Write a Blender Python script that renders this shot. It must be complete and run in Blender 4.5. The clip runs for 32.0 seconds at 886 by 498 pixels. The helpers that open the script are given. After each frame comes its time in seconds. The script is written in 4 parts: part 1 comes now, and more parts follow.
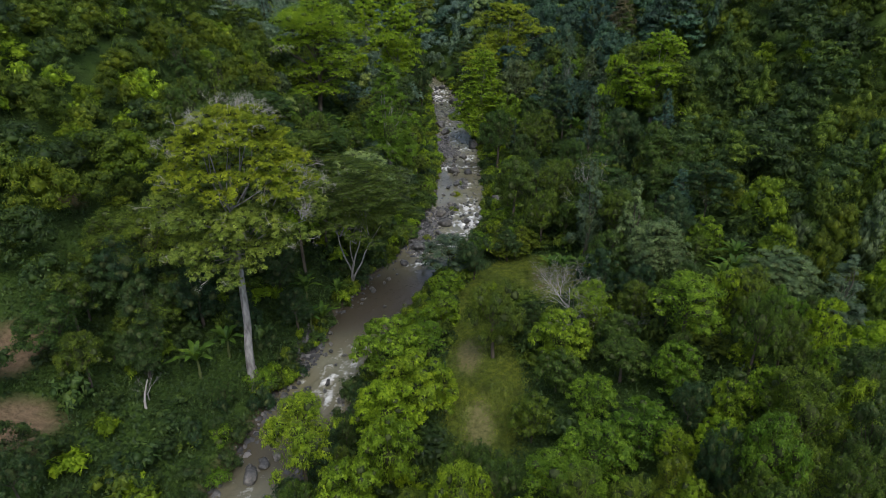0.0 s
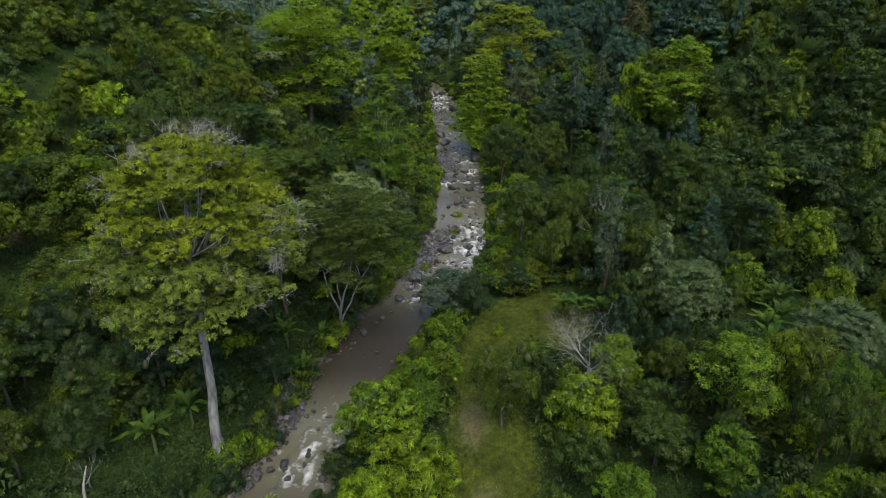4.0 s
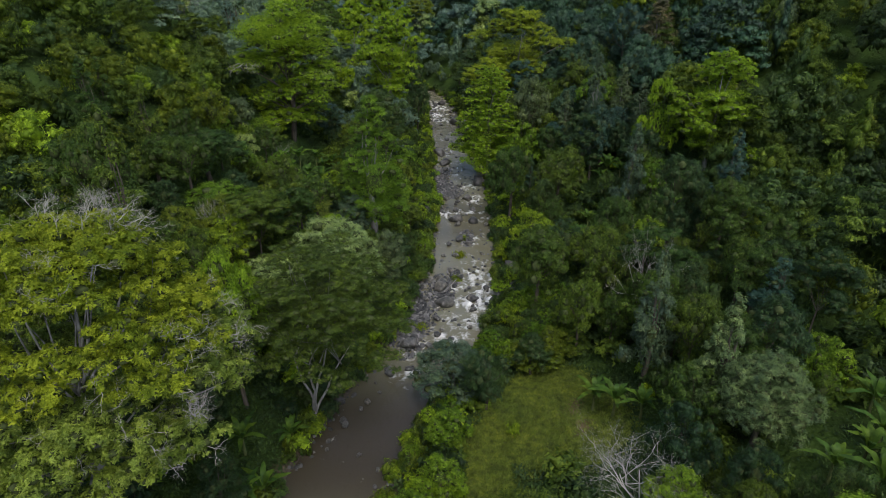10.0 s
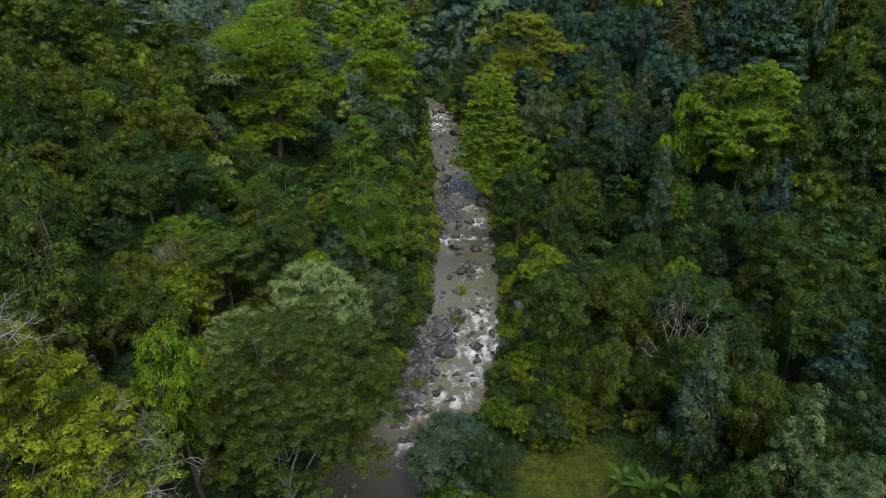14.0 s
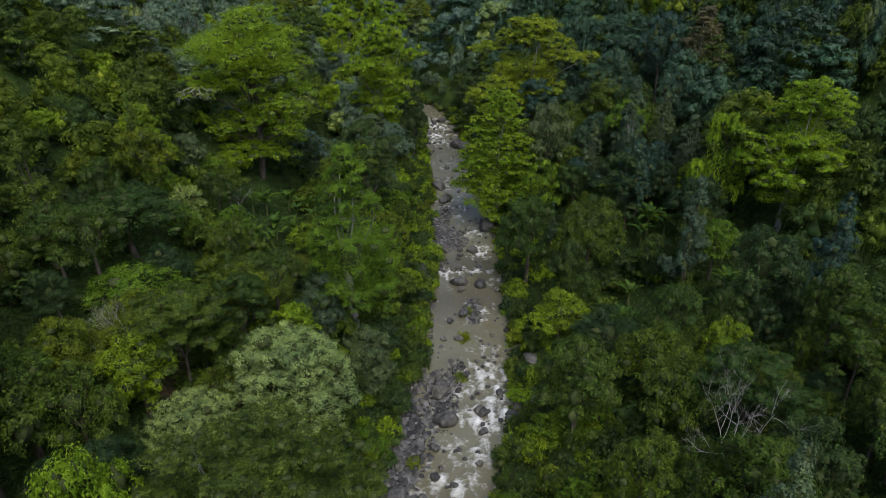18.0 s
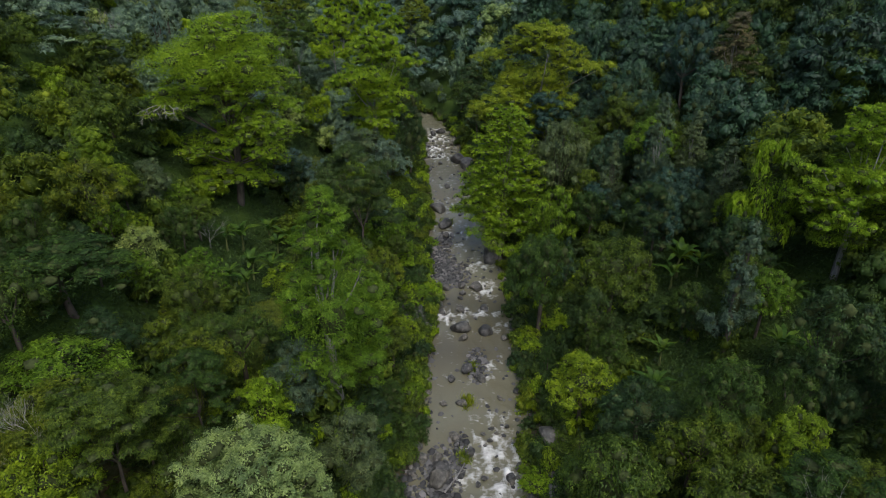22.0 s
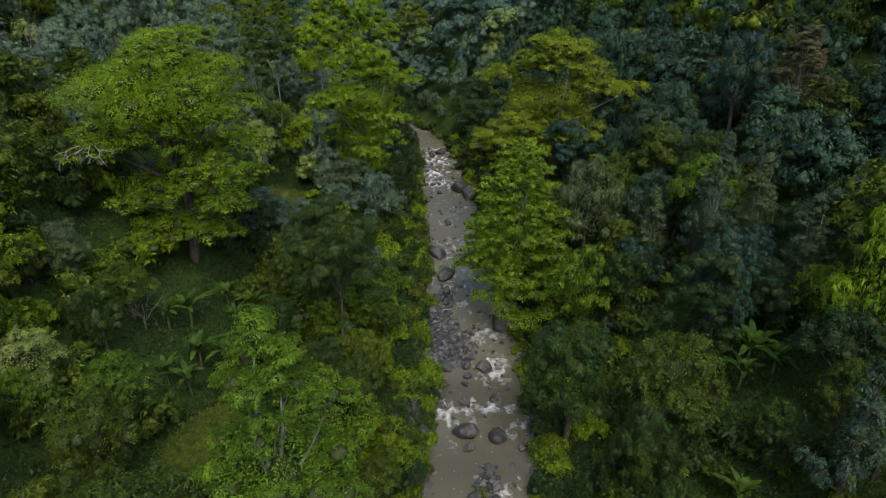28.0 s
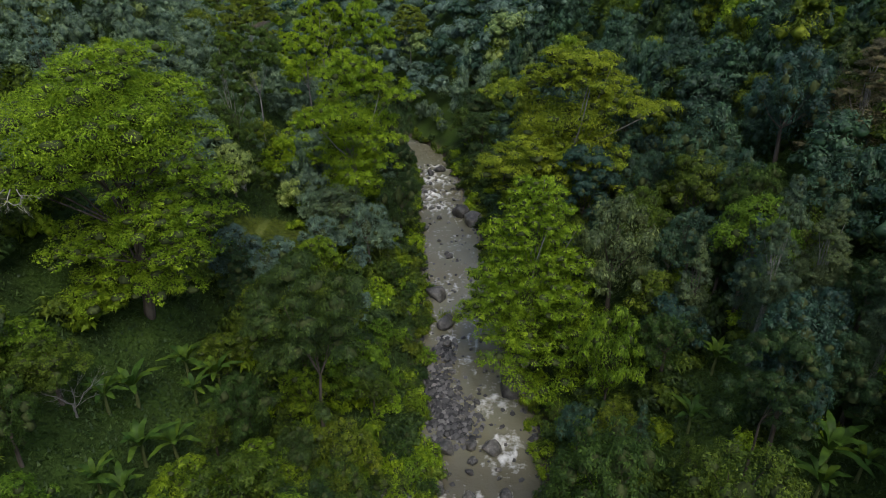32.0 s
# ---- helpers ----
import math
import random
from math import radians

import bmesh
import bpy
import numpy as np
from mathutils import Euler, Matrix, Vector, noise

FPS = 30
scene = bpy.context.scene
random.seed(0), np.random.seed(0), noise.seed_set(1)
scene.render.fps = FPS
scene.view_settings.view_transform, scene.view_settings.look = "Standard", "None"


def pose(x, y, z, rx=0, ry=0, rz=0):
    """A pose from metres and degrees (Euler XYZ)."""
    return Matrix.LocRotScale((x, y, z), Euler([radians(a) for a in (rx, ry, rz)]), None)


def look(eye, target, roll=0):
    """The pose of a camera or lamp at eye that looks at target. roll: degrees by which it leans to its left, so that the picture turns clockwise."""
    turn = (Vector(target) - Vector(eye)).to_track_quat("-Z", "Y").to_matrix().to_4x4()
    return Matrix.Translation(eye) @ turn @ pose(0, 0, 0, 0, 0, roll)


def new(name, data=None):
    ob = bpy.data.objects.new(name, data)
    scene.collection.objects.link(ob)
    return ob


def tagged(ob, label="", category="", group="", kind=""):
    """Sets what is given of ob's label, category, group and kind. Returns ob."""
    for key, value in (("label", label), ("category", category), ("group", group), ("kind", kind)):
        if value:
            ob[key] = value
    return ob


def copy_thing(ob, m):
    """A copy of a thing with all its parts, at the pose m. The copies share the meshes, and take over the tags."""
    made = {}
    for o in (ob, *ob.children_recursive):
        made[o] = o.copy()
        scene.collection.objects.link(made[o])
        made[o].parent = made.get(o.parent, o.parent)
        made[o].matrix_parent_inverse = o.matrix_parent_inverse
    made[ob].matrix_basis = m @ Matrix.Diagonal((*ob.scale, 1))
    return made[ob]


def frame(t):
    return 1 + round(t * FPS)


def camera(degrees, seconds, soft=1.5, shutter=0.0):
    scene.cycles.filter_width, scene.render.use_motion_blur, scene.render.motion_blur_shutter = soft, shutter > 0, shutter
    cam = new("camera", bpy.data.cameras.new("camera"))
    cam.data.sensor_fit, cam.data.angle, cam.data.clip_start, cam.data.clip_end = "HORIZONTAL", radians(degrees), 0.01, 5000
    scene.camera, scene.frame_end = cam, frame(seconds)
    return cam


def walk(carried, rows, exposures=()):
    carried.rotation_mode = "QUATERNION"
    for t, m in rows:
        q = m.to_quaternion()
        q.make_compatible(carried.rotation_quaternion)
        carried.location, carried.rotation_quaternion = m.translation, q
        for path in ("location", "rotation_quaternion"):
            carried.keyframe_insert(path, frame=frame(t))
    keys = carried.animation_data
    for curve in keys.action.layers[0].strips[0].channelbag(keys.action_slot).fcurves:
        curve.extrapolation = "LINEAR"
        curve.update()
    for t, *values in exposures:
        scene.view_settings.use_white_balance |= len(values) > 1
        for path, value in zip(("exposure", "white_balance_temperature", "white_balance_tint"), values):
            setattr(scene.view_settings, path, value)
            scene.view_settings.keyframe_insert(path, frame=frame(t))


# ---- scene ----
cam = camera(72.97, 32.0, soft=0.72)
# seconds, distance flown, tilt, lean, heading
EYE = 42.0
ROWS = [
    (0.0, 0.000, -26.060, 0.142, 0.143),
    (2.0, 5.258, -26.097, 0.111, 0.102),
    (4.0, 10.571, -26.134, 0.080, 0.061),
    (6.0, 15.940, -26.171, 0.049, 0.020),
    (8.0, 21.364, -26.208, 0.018, -0.021),
    (10.0, 26.844, -26.244, -0.013, -0.062),
    (12.0, 32.379, -26.281, -0.043, -0.103),
    (14.0, 37.970, -26.318, -0.074, -0.144),
    (16.0, 43.616, -26.355, -0.105, -0.185),
    (18.0, 49.317, -26.392, -0.136, -0.226),
    (20.0, 55.074, -26.429, -0.167, -0.268),
    (22.0, 60.887, -26.466, -0.198, -0.309),
    (24.0, 66.754, -26.503, -0.228, -0.350),
    (26.0, 72.678, -26.539, -0.259, -0.391),
    (28.0, 78.656, -26.576, -0.290, -0.432),
    (30.0, 84.690, -26.613, -0.321, -0.473),
    (32.0, 90.780, -26.650, -0.352, -0.514),
]
walk(cam, [(t, pose(0, s, EYE, 0, 0, yaw) @ pose(0, 0, 0, 90 + tilt, 0, -lean)) for t, s, tilt, lean, yaw in ROWS],
     [(0.0, 0.03, 5680, 10), (32.0, -0.11, 5750, 10)])

# ---- light ----
wd = bpy.data.worlds.new("sky")
scene.world = wd
wd.use_nodes = True
wn = wd.node_tree
sky = wn.nodes.new("ShaderNodeTexSky")
sky.sky_type, sky.sun_disc = "NISHITA", False
SUN_EL, SUN_AZ = radians(58), radians(165)
sky.sun_elevation, sky.sun_rotation = SUN_EL, SUN_AZ
sky.air_density, sky.dust_density, sky.ozone_density = 1.0, 4.0, 1.0
soft_sky = wn.nodes.new("ShaderNodeHueSaturation")
soft_sky.inputs["Saturation"].default_value = 0.95
wn.links.new(sky.outputs[0], soft_sky.inputs["Color"])
wn.links.new(soft_sky.outputs[0], wn.nodes["Background"].inputs["Color"])
wn.nodes["Background"].inputs["Strength"].default_value = 0.21
sun = new("sun", bpy.data.lights.new("sun", "SUN"))
sun.data.energy, sun.data.angle, sun.data.color = 0.95, radians(25), (1.0, 0.94, 0.84)
sun_from = Vector((math.sin(SUN_AZ) * math.cos(SUN_EL), math.cos(SUN_AZ) * math.cos(SUN_EL), math.sin(SUN_EL)))
sun.matrix_world = look(sun_from * 100, (0, 0, 0))

# ---- materials ----
def material(name, rough=0.7, spec=0.3):
    m = bpy.data.materials.new(name)
    m.use_nodes = True
    b = m.node_tree.nodes["Principled BSDF"]
    b.inputs["Roughness"].default_value = rough
    b.inputs["Specular IOR Level"].default_value = spec
    return m, m.node_tree, b


def nd(nt, kind, **inputs):
    n = nt.nodes.new(kind)
    for k, v in inputs.items():
        n.inputs[k.replace("_", " ")].default_value = v
    return n


def ramp(nt, src, stops):
    r = nt.nodes.new("ShaderNodeValToRGB")
    while len(r.color_ramp.elements) < len(stops):
        r.color_ramp.elements.new(0.5)
    for e, (p, c) in zip(r.color_ramp.elements, stops):
        e.position, e.color = p, (*c, 1)
    nt.links.new(src, r.inputs["Fac"])
    return r


def mix(nt, fac, a, b, mode="MIX"):
    m = nt.nodes.new("ShaderNodeMix")
    m.data_type, m.blend_type = "RGBA", mode
    for socket, v in ((m.inputs["Factor"], fac), (m.inputs["A"], a), (m.inputs["B"], b)):
        if hasattr(v, "links"):
            nt.links.new(v, socket)
        else:
            socket.default_value = v if isinstance(v, float) else (*v, 1)
    return m.outputs["Result"]


def noise_of(nt, scale, detail=4.0, stretch=None):
    co = nt.nodes.new("ShaderNodeTexCoord").outputs["Object"]
    if stretch:
        mp = nt.nodes.new("ShaderNodeMapping")
        mp.inputs["Scale"].default_value = stretch
        nt.links.new(co, mp.inputs["Vector"])
        co = mp.outputs[0]
    n = nd(nt, "ShaderNodeTexNoise", Scale=scale, Detail=detail)
    nt.links.new(co, n.inputs["Vector"])
    return n


def bump(nt, b, height, strength, distance=0.1):
    n = nd(nt, "ShaderNodeBump", Strength=strength, Distance=distance)
    nt.links.new(height, n.inputs["Height"])
    nt.links.new(n.outputs[0], b.inputs["Normal"])


def foliage(name, dark, mid, light, see_through=0.4, vary=0.34, gloss=0.16):
    """Leaves: a hue for each leaf and sprig, a shift for each plant, a waxy gloss and light that passes through."""
    m, nt, b = material(name, 0.52, gloss)
    geo = nt.nodes.new("ShaderNodeNewGeometry")
    info = nt.nodes.new("ShaderNodeObjectInfo")
    soft = lambda c: tuple(0.7 * u + 0.3 * v for u, v in zip(c, mid))
    leaf = ramp(nt, geo.outputs["Random Per Island"], ((0.0, soft(dark)), (0.55, mid), (1.0, soft(light))))
    tree = ramp(nt, info.outputs["Random"], ((0.0, (1 - vary, 1 - 0.7 * vary, 1.0)), (0.5, (1, 1, 1)), (1.0, (1 + vary, 1 + 0.5 * vary, 0.8))))
    patch = noise_of(nt, 0.35, 2.0)
    tone = ramp(nt, patch.outputs["Fac"], ((0.3, (0.72, 0.78, 0.85)), (0.7, (1.22, 1.16, 1.0))))
    sprig = ramp(nt, noise_of(nt, 1.5, 3.0).outputs["Fac"], ((0.32, (0.58, 0.62, 0.70)), (0.68, (1.42, 1.38, 1.20))))
    own = nt.nodes.new("ShaderNodeAttribute")
    own.attribute_name = "tone"
    own_scale = nt.nodes.new("ShaderNodeMath")
    own_scale.operation = "MULTIPLY_ADD"
    nt.links.new(own.outputs["Fac"], own_scale.inputs[0])
    own_scale.inputs[1].default_value, own_scale.inputs[2].default_value = vary, 1.0
    col = mix(nt, 1.0, mix(nt, 1.0, leaf.outputs[0], tree.outputs[0], "MULTIPLY"), tone.outputs[0], "MULTIPLY")
    col = mix(nt, 1.0, col, sprig.outputs[0], "MULTIPLY")
    col = mix(nt, 1.0, col, own_scale.outputs[0], "MULTIPLY")
    nt.links.new(col, b.inputs["Base Color"])
    tr = nt.nodes.new("ShaderNodeBsdfTranslucent")
    nt.links.new(col, tr.inputs["Color"])
    sh = nt.nodes.new("ShaderNodeMixShader")
    sh.inputs[0].default_value = see_through
    nt.links.new(b.outputs[0], sh.inputs[1])
    nt.links.new(tr.outputs[0], sh.inputs[2])
    nt.links.new(sh.outputs[0], nt.nodes["Material Output"].inputs["Surface"])
    return m


LEAF = {
    "mid": foliage("leaf_mid_green", (0.028, 0.054, 0.010), (0.071, 0.114, 0.016), (0.150, 0.214, 0.030), 0.4, 0.36, 0.16),
    "deep": foliage("leaf_deep_green", (0.018, 0.040, 0.012), (0.042, 0.078, 0.019), (0.086, 0.136, 0.034), 0.4, 0.34, 0.25),
    "fresh": foliage("leaf_fresh_green", (0.042, 0.076, 0.009), (0.106, 0.152, 0.013), (0.200, 0.256, 0.025)),
    "bright": foliage("leaf_bright_green", (0.066, 0.122, 0.008), (0.152, 0.240, 0.012), (0.268, 0.385, 0.024)),
    "lime": foliage("leaf_yellow_green", (0.098, 0.165, 0.009), (0.215, 0.322, 0.015), (0.350, 0.475, 0.028), 0.4, 0.1, 0.06),
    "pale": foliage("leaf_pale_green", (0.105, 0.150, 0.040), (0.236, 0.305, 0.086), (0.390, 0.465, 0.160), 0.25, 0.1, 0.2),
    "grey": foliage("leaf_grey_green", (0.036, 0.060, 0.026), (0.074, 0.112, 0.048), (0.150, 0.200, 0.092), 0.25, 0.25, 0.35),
    # blue and silver: haze of distance is mixed into these two leaf colours
    "blue": foliage("leaf_hazed_blue_green", (0.013, 0.037, 0.020), (0.030, 0.073, 0.039), (0.070, 0.130, 0.072), 0.25, 0.3, 0.4),
    "silver": foliage("leaf_hazed_green", (0.060, 0.100, 0.064), (0.118, 0.182, 0.122), (0.205, 0.290, 0.205), 0.3, 0.2, 0.4),
    "sage": foliage("leaf_sage_green", (0.058, 0.092, 0.030), (0.128, 0.178, 0.058), (0.235, 0.300, 0.110), 0.25, 0.15, 0.2),
    "moss": foliage("leaf_moss_green", (0.042, 0.068, 0.011), (0.100, 0.134, 0.016), (0.190, 0.236, 0.032), 0.4, 0.2, 0.12),
    "straw": foliage("leaf_straw_green", (0.095, 0.132, 0.015), (0.205, 0.266, 0.034), (0.360, 0.430, 0.078), 0.4, 0.15),
    "olive": foliage("leaf_olive", (0.095, 0.128, 0.010), (0.212, 0.268, 0.017), (0.360, 0.425, 0.036), 0.4, 0.15, 0.06),
    "brown": foliage("leaf_brown", (0.060, 0.058, 0.032), (0.115, 0.106, 0.058), (0.180, 0.164, 0.095), 0.2),
    "grass": foliage("grass_green", (0.085, 0.115, 0.014), (0.130, 0.168, 0.022), (0.195, 0.220, 0.042), 0.4, 0.1),
}


def bark_of(name, a, b2):
    m, nt, b = material(name, 0.9, 0.15)
    n = noise_of(nt, 3.0, 5.0, (1, 1, 0.25))
    nt.links.new(ramp(nt, n.outputs["Fac"], ((0.3, a), (0.7, b2))).outputs[0], b.inputs["Base Color"])
    bump(nt, b, n.outputs["Fac"], 0.6, 0.08)
    return m


BARK = bark_of("bark_brown", (0.045, 0.036, 0.026), (0.14, 0.115, 0.085))
TWIG = bark_of("bark_silver_grey", (0.25, 0.23, 0.19), (0.50, 0.46, 0.38))
# dark green for the crown hearts; the shade inside is in the colour
INNER = bark_of("crown_inner_dark", (0.030, 0.038, 0.012), (0.072, 0.088, 0.024))
PALE = bark_of("bark_pale_grey", (0.10, 0.092, 0.078), (0.32, 0.30, 0.26))

STONE, nt, b = material("river_stone", 0.55, 0.4)
n = noise_of(nt, 1.6, 9.0)
n.inputs["Roughness"].default_value = 0.65
info = nt.nodes.new("ShaderNodeObjectInfo")
tone = ramp(nt, info.outputs["Random"], ((0.0, (0.62, 0.62, 0.63)), (0.6, (1, 1.0, 1.0)), (1.0, (1.45, 1.40, 1.30))))
base = ramp(nt, n.outputs["Fac"], ((0.32, (0.026, 0.025, 0.020)), (0.5, (0.080, 0.075, 0.062)), (0.68, (0.185, 0.172, 0.146))))
nt.links.new(mix(nt, 1.0, base.outputs[0], tone.outputs[0], "MULTIPLY"), b.inputs["Base Color"])
bump(nt, b, n.outputs["Fac"], 0.9, 0.2)

GRAVEL, nt, b = material("river_gravel", 0.7, 0.3)
geo = nt.nodes.new("ShaderNodeNewGeometry")
nt.links.new(ramp(nt, geo.outputs["Random Per Island"], ((0.0, (0.026, 0.025, 0.022)), (0.6, (0.080, 0.076, 0.068)), (0.93, (0.145, 0.136, 0.120)), (1.0, (0.19, 0.175, 0.155)))).outputs[0], b.inputs["Base Color"])

# water: murky grey-brown with a gloss; cream foam where the bed breaks it
WATER, nt, b = material("river_water", 0.16, 0.55)
b.inputs["IOR"].default_value = 1.36
foam_at = nt.nodes.new("ShaderNodeAttribute")
foam_at.attribute_name = "rapid"
swirl = noise_of(nt, 1.15, 5.0, (1.0, 0.55, 1.0))
swirl.inputs["Distortion"].default_value = 0.6
fine = noise_of(nt, 3.4, 5.0, (0.6, 1.0, 1.0))
shallow = ramp(nt, noise_of(nt, 0.10, 3.0).outputs["Fac"], ((0.3, (0.136, 0.118, 0.062)), (0.7, (0.176, 0.168, 0.108))))
deep_shade_at = nt.nodes.new("ShaderNodeAttribute")
deep_shade_at.attribute_name = "pool"
# pools: deep brown water, darkened further to paint in the overhanging trees' shade
murk_col = mix(nt, deep_shade_at.outputs["Fac"], shallow.outputs[0], (0.050, 0.041, 0.026))
add = nt.nodes.new("ShaderNodeMath")
add.operation = "MULTIPLY_ADD"
nt.links.new(fine.outputs["Fac"], add.inputs[0])
add.inputs[1].default_value = 0.6
nt.links.new(swirl.outputs["Fac"], add.inputs[2])
summ = nt.nodes.new("ShaderNodeMath")
summ.operation = "ADD"
nt.links.new(add.outputs[0], summ.inputs[0])
nt.links.new(foam_at.outputs["Fac"], summ.inputs[1])
fm = nt.nodes.new("ShaderNodeMapRange")
fm.inputs["From Min"].default_value, fm.inputs["From Max"].default_value = 1.04, 1.66
nt.links.new(summ.outputs[0], fm.inputs["Value"])
nt.links.new(mix(nt, fm.outputs[0], murk_col, (0.82, 0.80, 0.72)), b.inputs["Base Color"])
rg = nt.nodes.new("ShaderNodeMapRange")
rg.inputs["To Min"].default_value, rg.inputs["To Max"].default_value = 0.14, 0.6
nt.links.new(fm.outputs[0], rg.inputs["Value"])
nt.links.new(rg.outputs[0], b.inputs["Roughness"])
bump(nt, b, add.outputs[0], 0.35, 0.22)

SOIL, nt, b = material("forest_ground", 0.95, 0.1)
n1, n2 = noise_of(nt, 0.25, 5.0), noise_of(nt, 2.5, 5.0)
grass_at = nt.nodes.new("ShaderNodeAttribute")
grass_at.attribute_name = "meadow"
dirt_at = nt.nodes.new("ShaderNodeAttribute")
dirt_at.attribute_name = "dirt"
floor_col = ramp(nt, n1.outputs["Fac"], ((0.3, (0.020, 0.032, 0.008)), (0.6, (0.045, 0.075, 0.012)), (0.8, (0.070, 0.100, 0.018))))
mead_col = ramp(nt, n2.outputs["Fac"], ((0.3, (0.085, 0.112, 0.018)), (0.55, (0.135, 0.158, 0.028)), (0.75, (0.175, 0.160, 0.055))))
dirt_col = ramp(nt, n2.outputs["Fac"], ((0.3, (0.100, 0.070, 0.036)), (0.7, (0.180, 0.126, 0.070))))
g1 = mix(nt, grass_at.outputs["Fac"], floor_col.outputs[0], mead_col.outputs[0])
bar_at = nt.nodes.new("ShaderNodeAttribute")
bar_at.attribute_name = "shingle"
bar_col = ramp(nt, noise_of(nt, 5.0, 6.0).outputs["Fac"], ((0.35, (0.020, 0.020, 0.019)), (0.6, (0.062, 0.060, 0.056)), (0.75, (0.115, 0.108, 0.098))))
g2 = mix(nt, dirt_at.outputs["Fac"], g1, dirt_col.outputs[0])
nt.links.new(mix(nt, bar_at.outputs["Fac"], g2, bar_col.outputs[0]), b.inputs["Base Color"])
bump(nt, b, n2.outputs["Fac"], 0.8, 0.3)

# ---- the lie of the land ----
rng = np.random.default_rng(7)


def smooth_line(ys, xs, width=4.0):
    """A soft curve through a few control values."""
    grid = np.arange(-400.0, 520.0, 1.0)
    kernel = np.exp(-0.5 * (np.arange(-15, 16) / width) ** 2)
    v = np.convolve(np.pad(np.interp(grid, ys, xs), 15, "edge"), kernel / kernel.sum(), "valid")
    return lambda y: np.interp(y, grid, v)


river_x = smooth_line((-300, 0, 38, 55, 66, 73, 80, 91, 97, 110, 126, 140, 150, 160, 175, 193, 210, 222, 232, 248, 264, 300, 350, 420),
                      (-60, -30, -16.5, -12.6, -9.2, -6.8, -3.2, 0.8, 2.4, 3.4, 4.0, 3.5, 3.0, 2.0, 1.2, 0.0, -1.5, -6, -13, -24, -35, -55, -75, -95), 3.0)
river_half = smooth_line((30, 55, 66, 75, 91, 110, 126, 137, 146, 160, 185, 195, 215, 300), (3.2, 4.3, 4.9, 5.2, 5.9, 5.3, 5.0, 5.7, 5.4, 4.5, 5.2, 4.0, 4.0, 3.5), 3.0)
river_z = smooth_line((0, 60, 85, 120, 160, 200, 260, 350), (-0.8, -0.3, 0.0, 0.5, 1.0, 1.6, 2.6, 5.0), 5.0)
left_1 = smooth_line((60, 100, 122, 145, 170), (0.45, 0.45, 0.22, 0.20, 0.3), 6.0)
left_2 = smooth_line((60, 100, 130, 160), (0.58, 0.60, 0.75, 0.75), 6.0)
right_1 = smooth_line((40, 75, 92, 120, 140, 160), (0.17, 0.17, 0.27, 0.36, 0.50, 0.58), 6.0)
right_2 = smooth_line((60, 90, 120, 140), (0.13, 0.16, 0.45, 0.65), 6.0)


def wobble(x, y):
    return 0.5 * np.sin(x * 0.31 + 1.7 * np.sin(y * 0.13)) * np.sin(y * 0.27 + 0.8) + 0.9 * np.sin(x * 0.09 + y * 0.05) * np.sin(y * 0.083 - x * 0.04 + 2.0)


# shingle bars: middle, half width across and along
BARS = ((-0.2, 98.3, 1.7, 4.4), (-2.9, 93.0, 2.0, 5.0), (-4.3, 88.2, 1.9, 4.6), (-0.6, 139.6, 2.4, 4.4), (1.2, 135.6, 2.6, 3.4), (3.9, 115.2, 1.1, 3.0), (8.6, 97.0, 1.0, 5.5), (1.6, 102.6, 1.0, 2.2), (-3.4, 127.5, 1.6, 5.0), (0.4, 147.0, 1.3, 2.6), (-4.2, 160.0, 1.2, 7.0), (-15.6, 60.0, 1.2, 4.5))


def shingle(x, y):
    s = np.zeros(np.broadcast(np.asarray(x), np.asarray(y)).shape)
    for cx, cy, rx, ry in BARS:
        s = np.maximum(s, np.clip(1.8 * (1 - ((x - cx) / rx) ** 2 - ((y - cy) / ry) ** 2), 0, 1))
    return s


def land(x, y):
    """Height of the ground, with the river's bed cut into it."""
    x, y = np.asarray(x, float), np.asarray(y, float)
    d = x - river_x(y)
    a = np.abs(d) - river_half(y)
    s1, s2 = np.where(d < 0, left_1(y), right_1(y)), np.where(d < 0, left_2(y), right_2(y))
    reach = np.where(d < 0, 20.0, 22.0)
    up = 1.1 * np.clip(a / 1.6, 0, 1) + s1 * np.clip(a - 1.6, 0, reach) + s2 * np.clip(a - 1.6 - reach, 0, None)
    up = np.where(up > 60, 60 + 25 * np.tanh((up - 60) / 25), up)
    bed = -0.9 * np.clip(-a / 1.2, 0, 1)
    bed = bed + (0.12 - bed) * shingle(x, y) * (a < 0.3)
    return river_z(y) + up + bed + wobble(x, y) * np.clip(a / 8, 0, 1)


def blob(x, y, cx, cy, rx, ry):
    return np.clip(1.6 * (1 - ((x - cx) / rx) ** 2 - ((y - cy) / ry) ** 2), 0, 1)


def meadow(x, y):
    """Where the woods open on grass."""
    return np.maximum.reduce([blob(x, y, 10.5, 70.5, 8, 8), blob(x, y, 4.0, 49, 4.6, 13), blob(x, y, 3.6, 63, 2.8, 9), blob(x, y, 11.0, 75.5, 5, 4.5), blob(x, y, -17.5, 113, 4.5, 10), blob(x, y, -22, 163, 6, 7),
                              blob(x, y, -22, 98, 3, 4)])


def bare_soil(x, y):
    return np.maximum.reduce([0.6 * blob(x, y, 2.8, 54, 2.2, 5.0), 0.5 * blob(x, y, 3.4, 43, 2.0, 5), blob(x, y, 13.0, 71, 0.7, 4), blob(x, y, -23.5, 91.8, 1.0, 3.5),
                              blob(x, y, -22, 106.5, 0.8, 2.2), blob(x, y, -40.2, 46.5, 3.0, 4.5), blob(x, y, -35.6, 38, 3.0, 4.5), blob(x, y, -46.4, 67.7, 2.4, 2.0)])


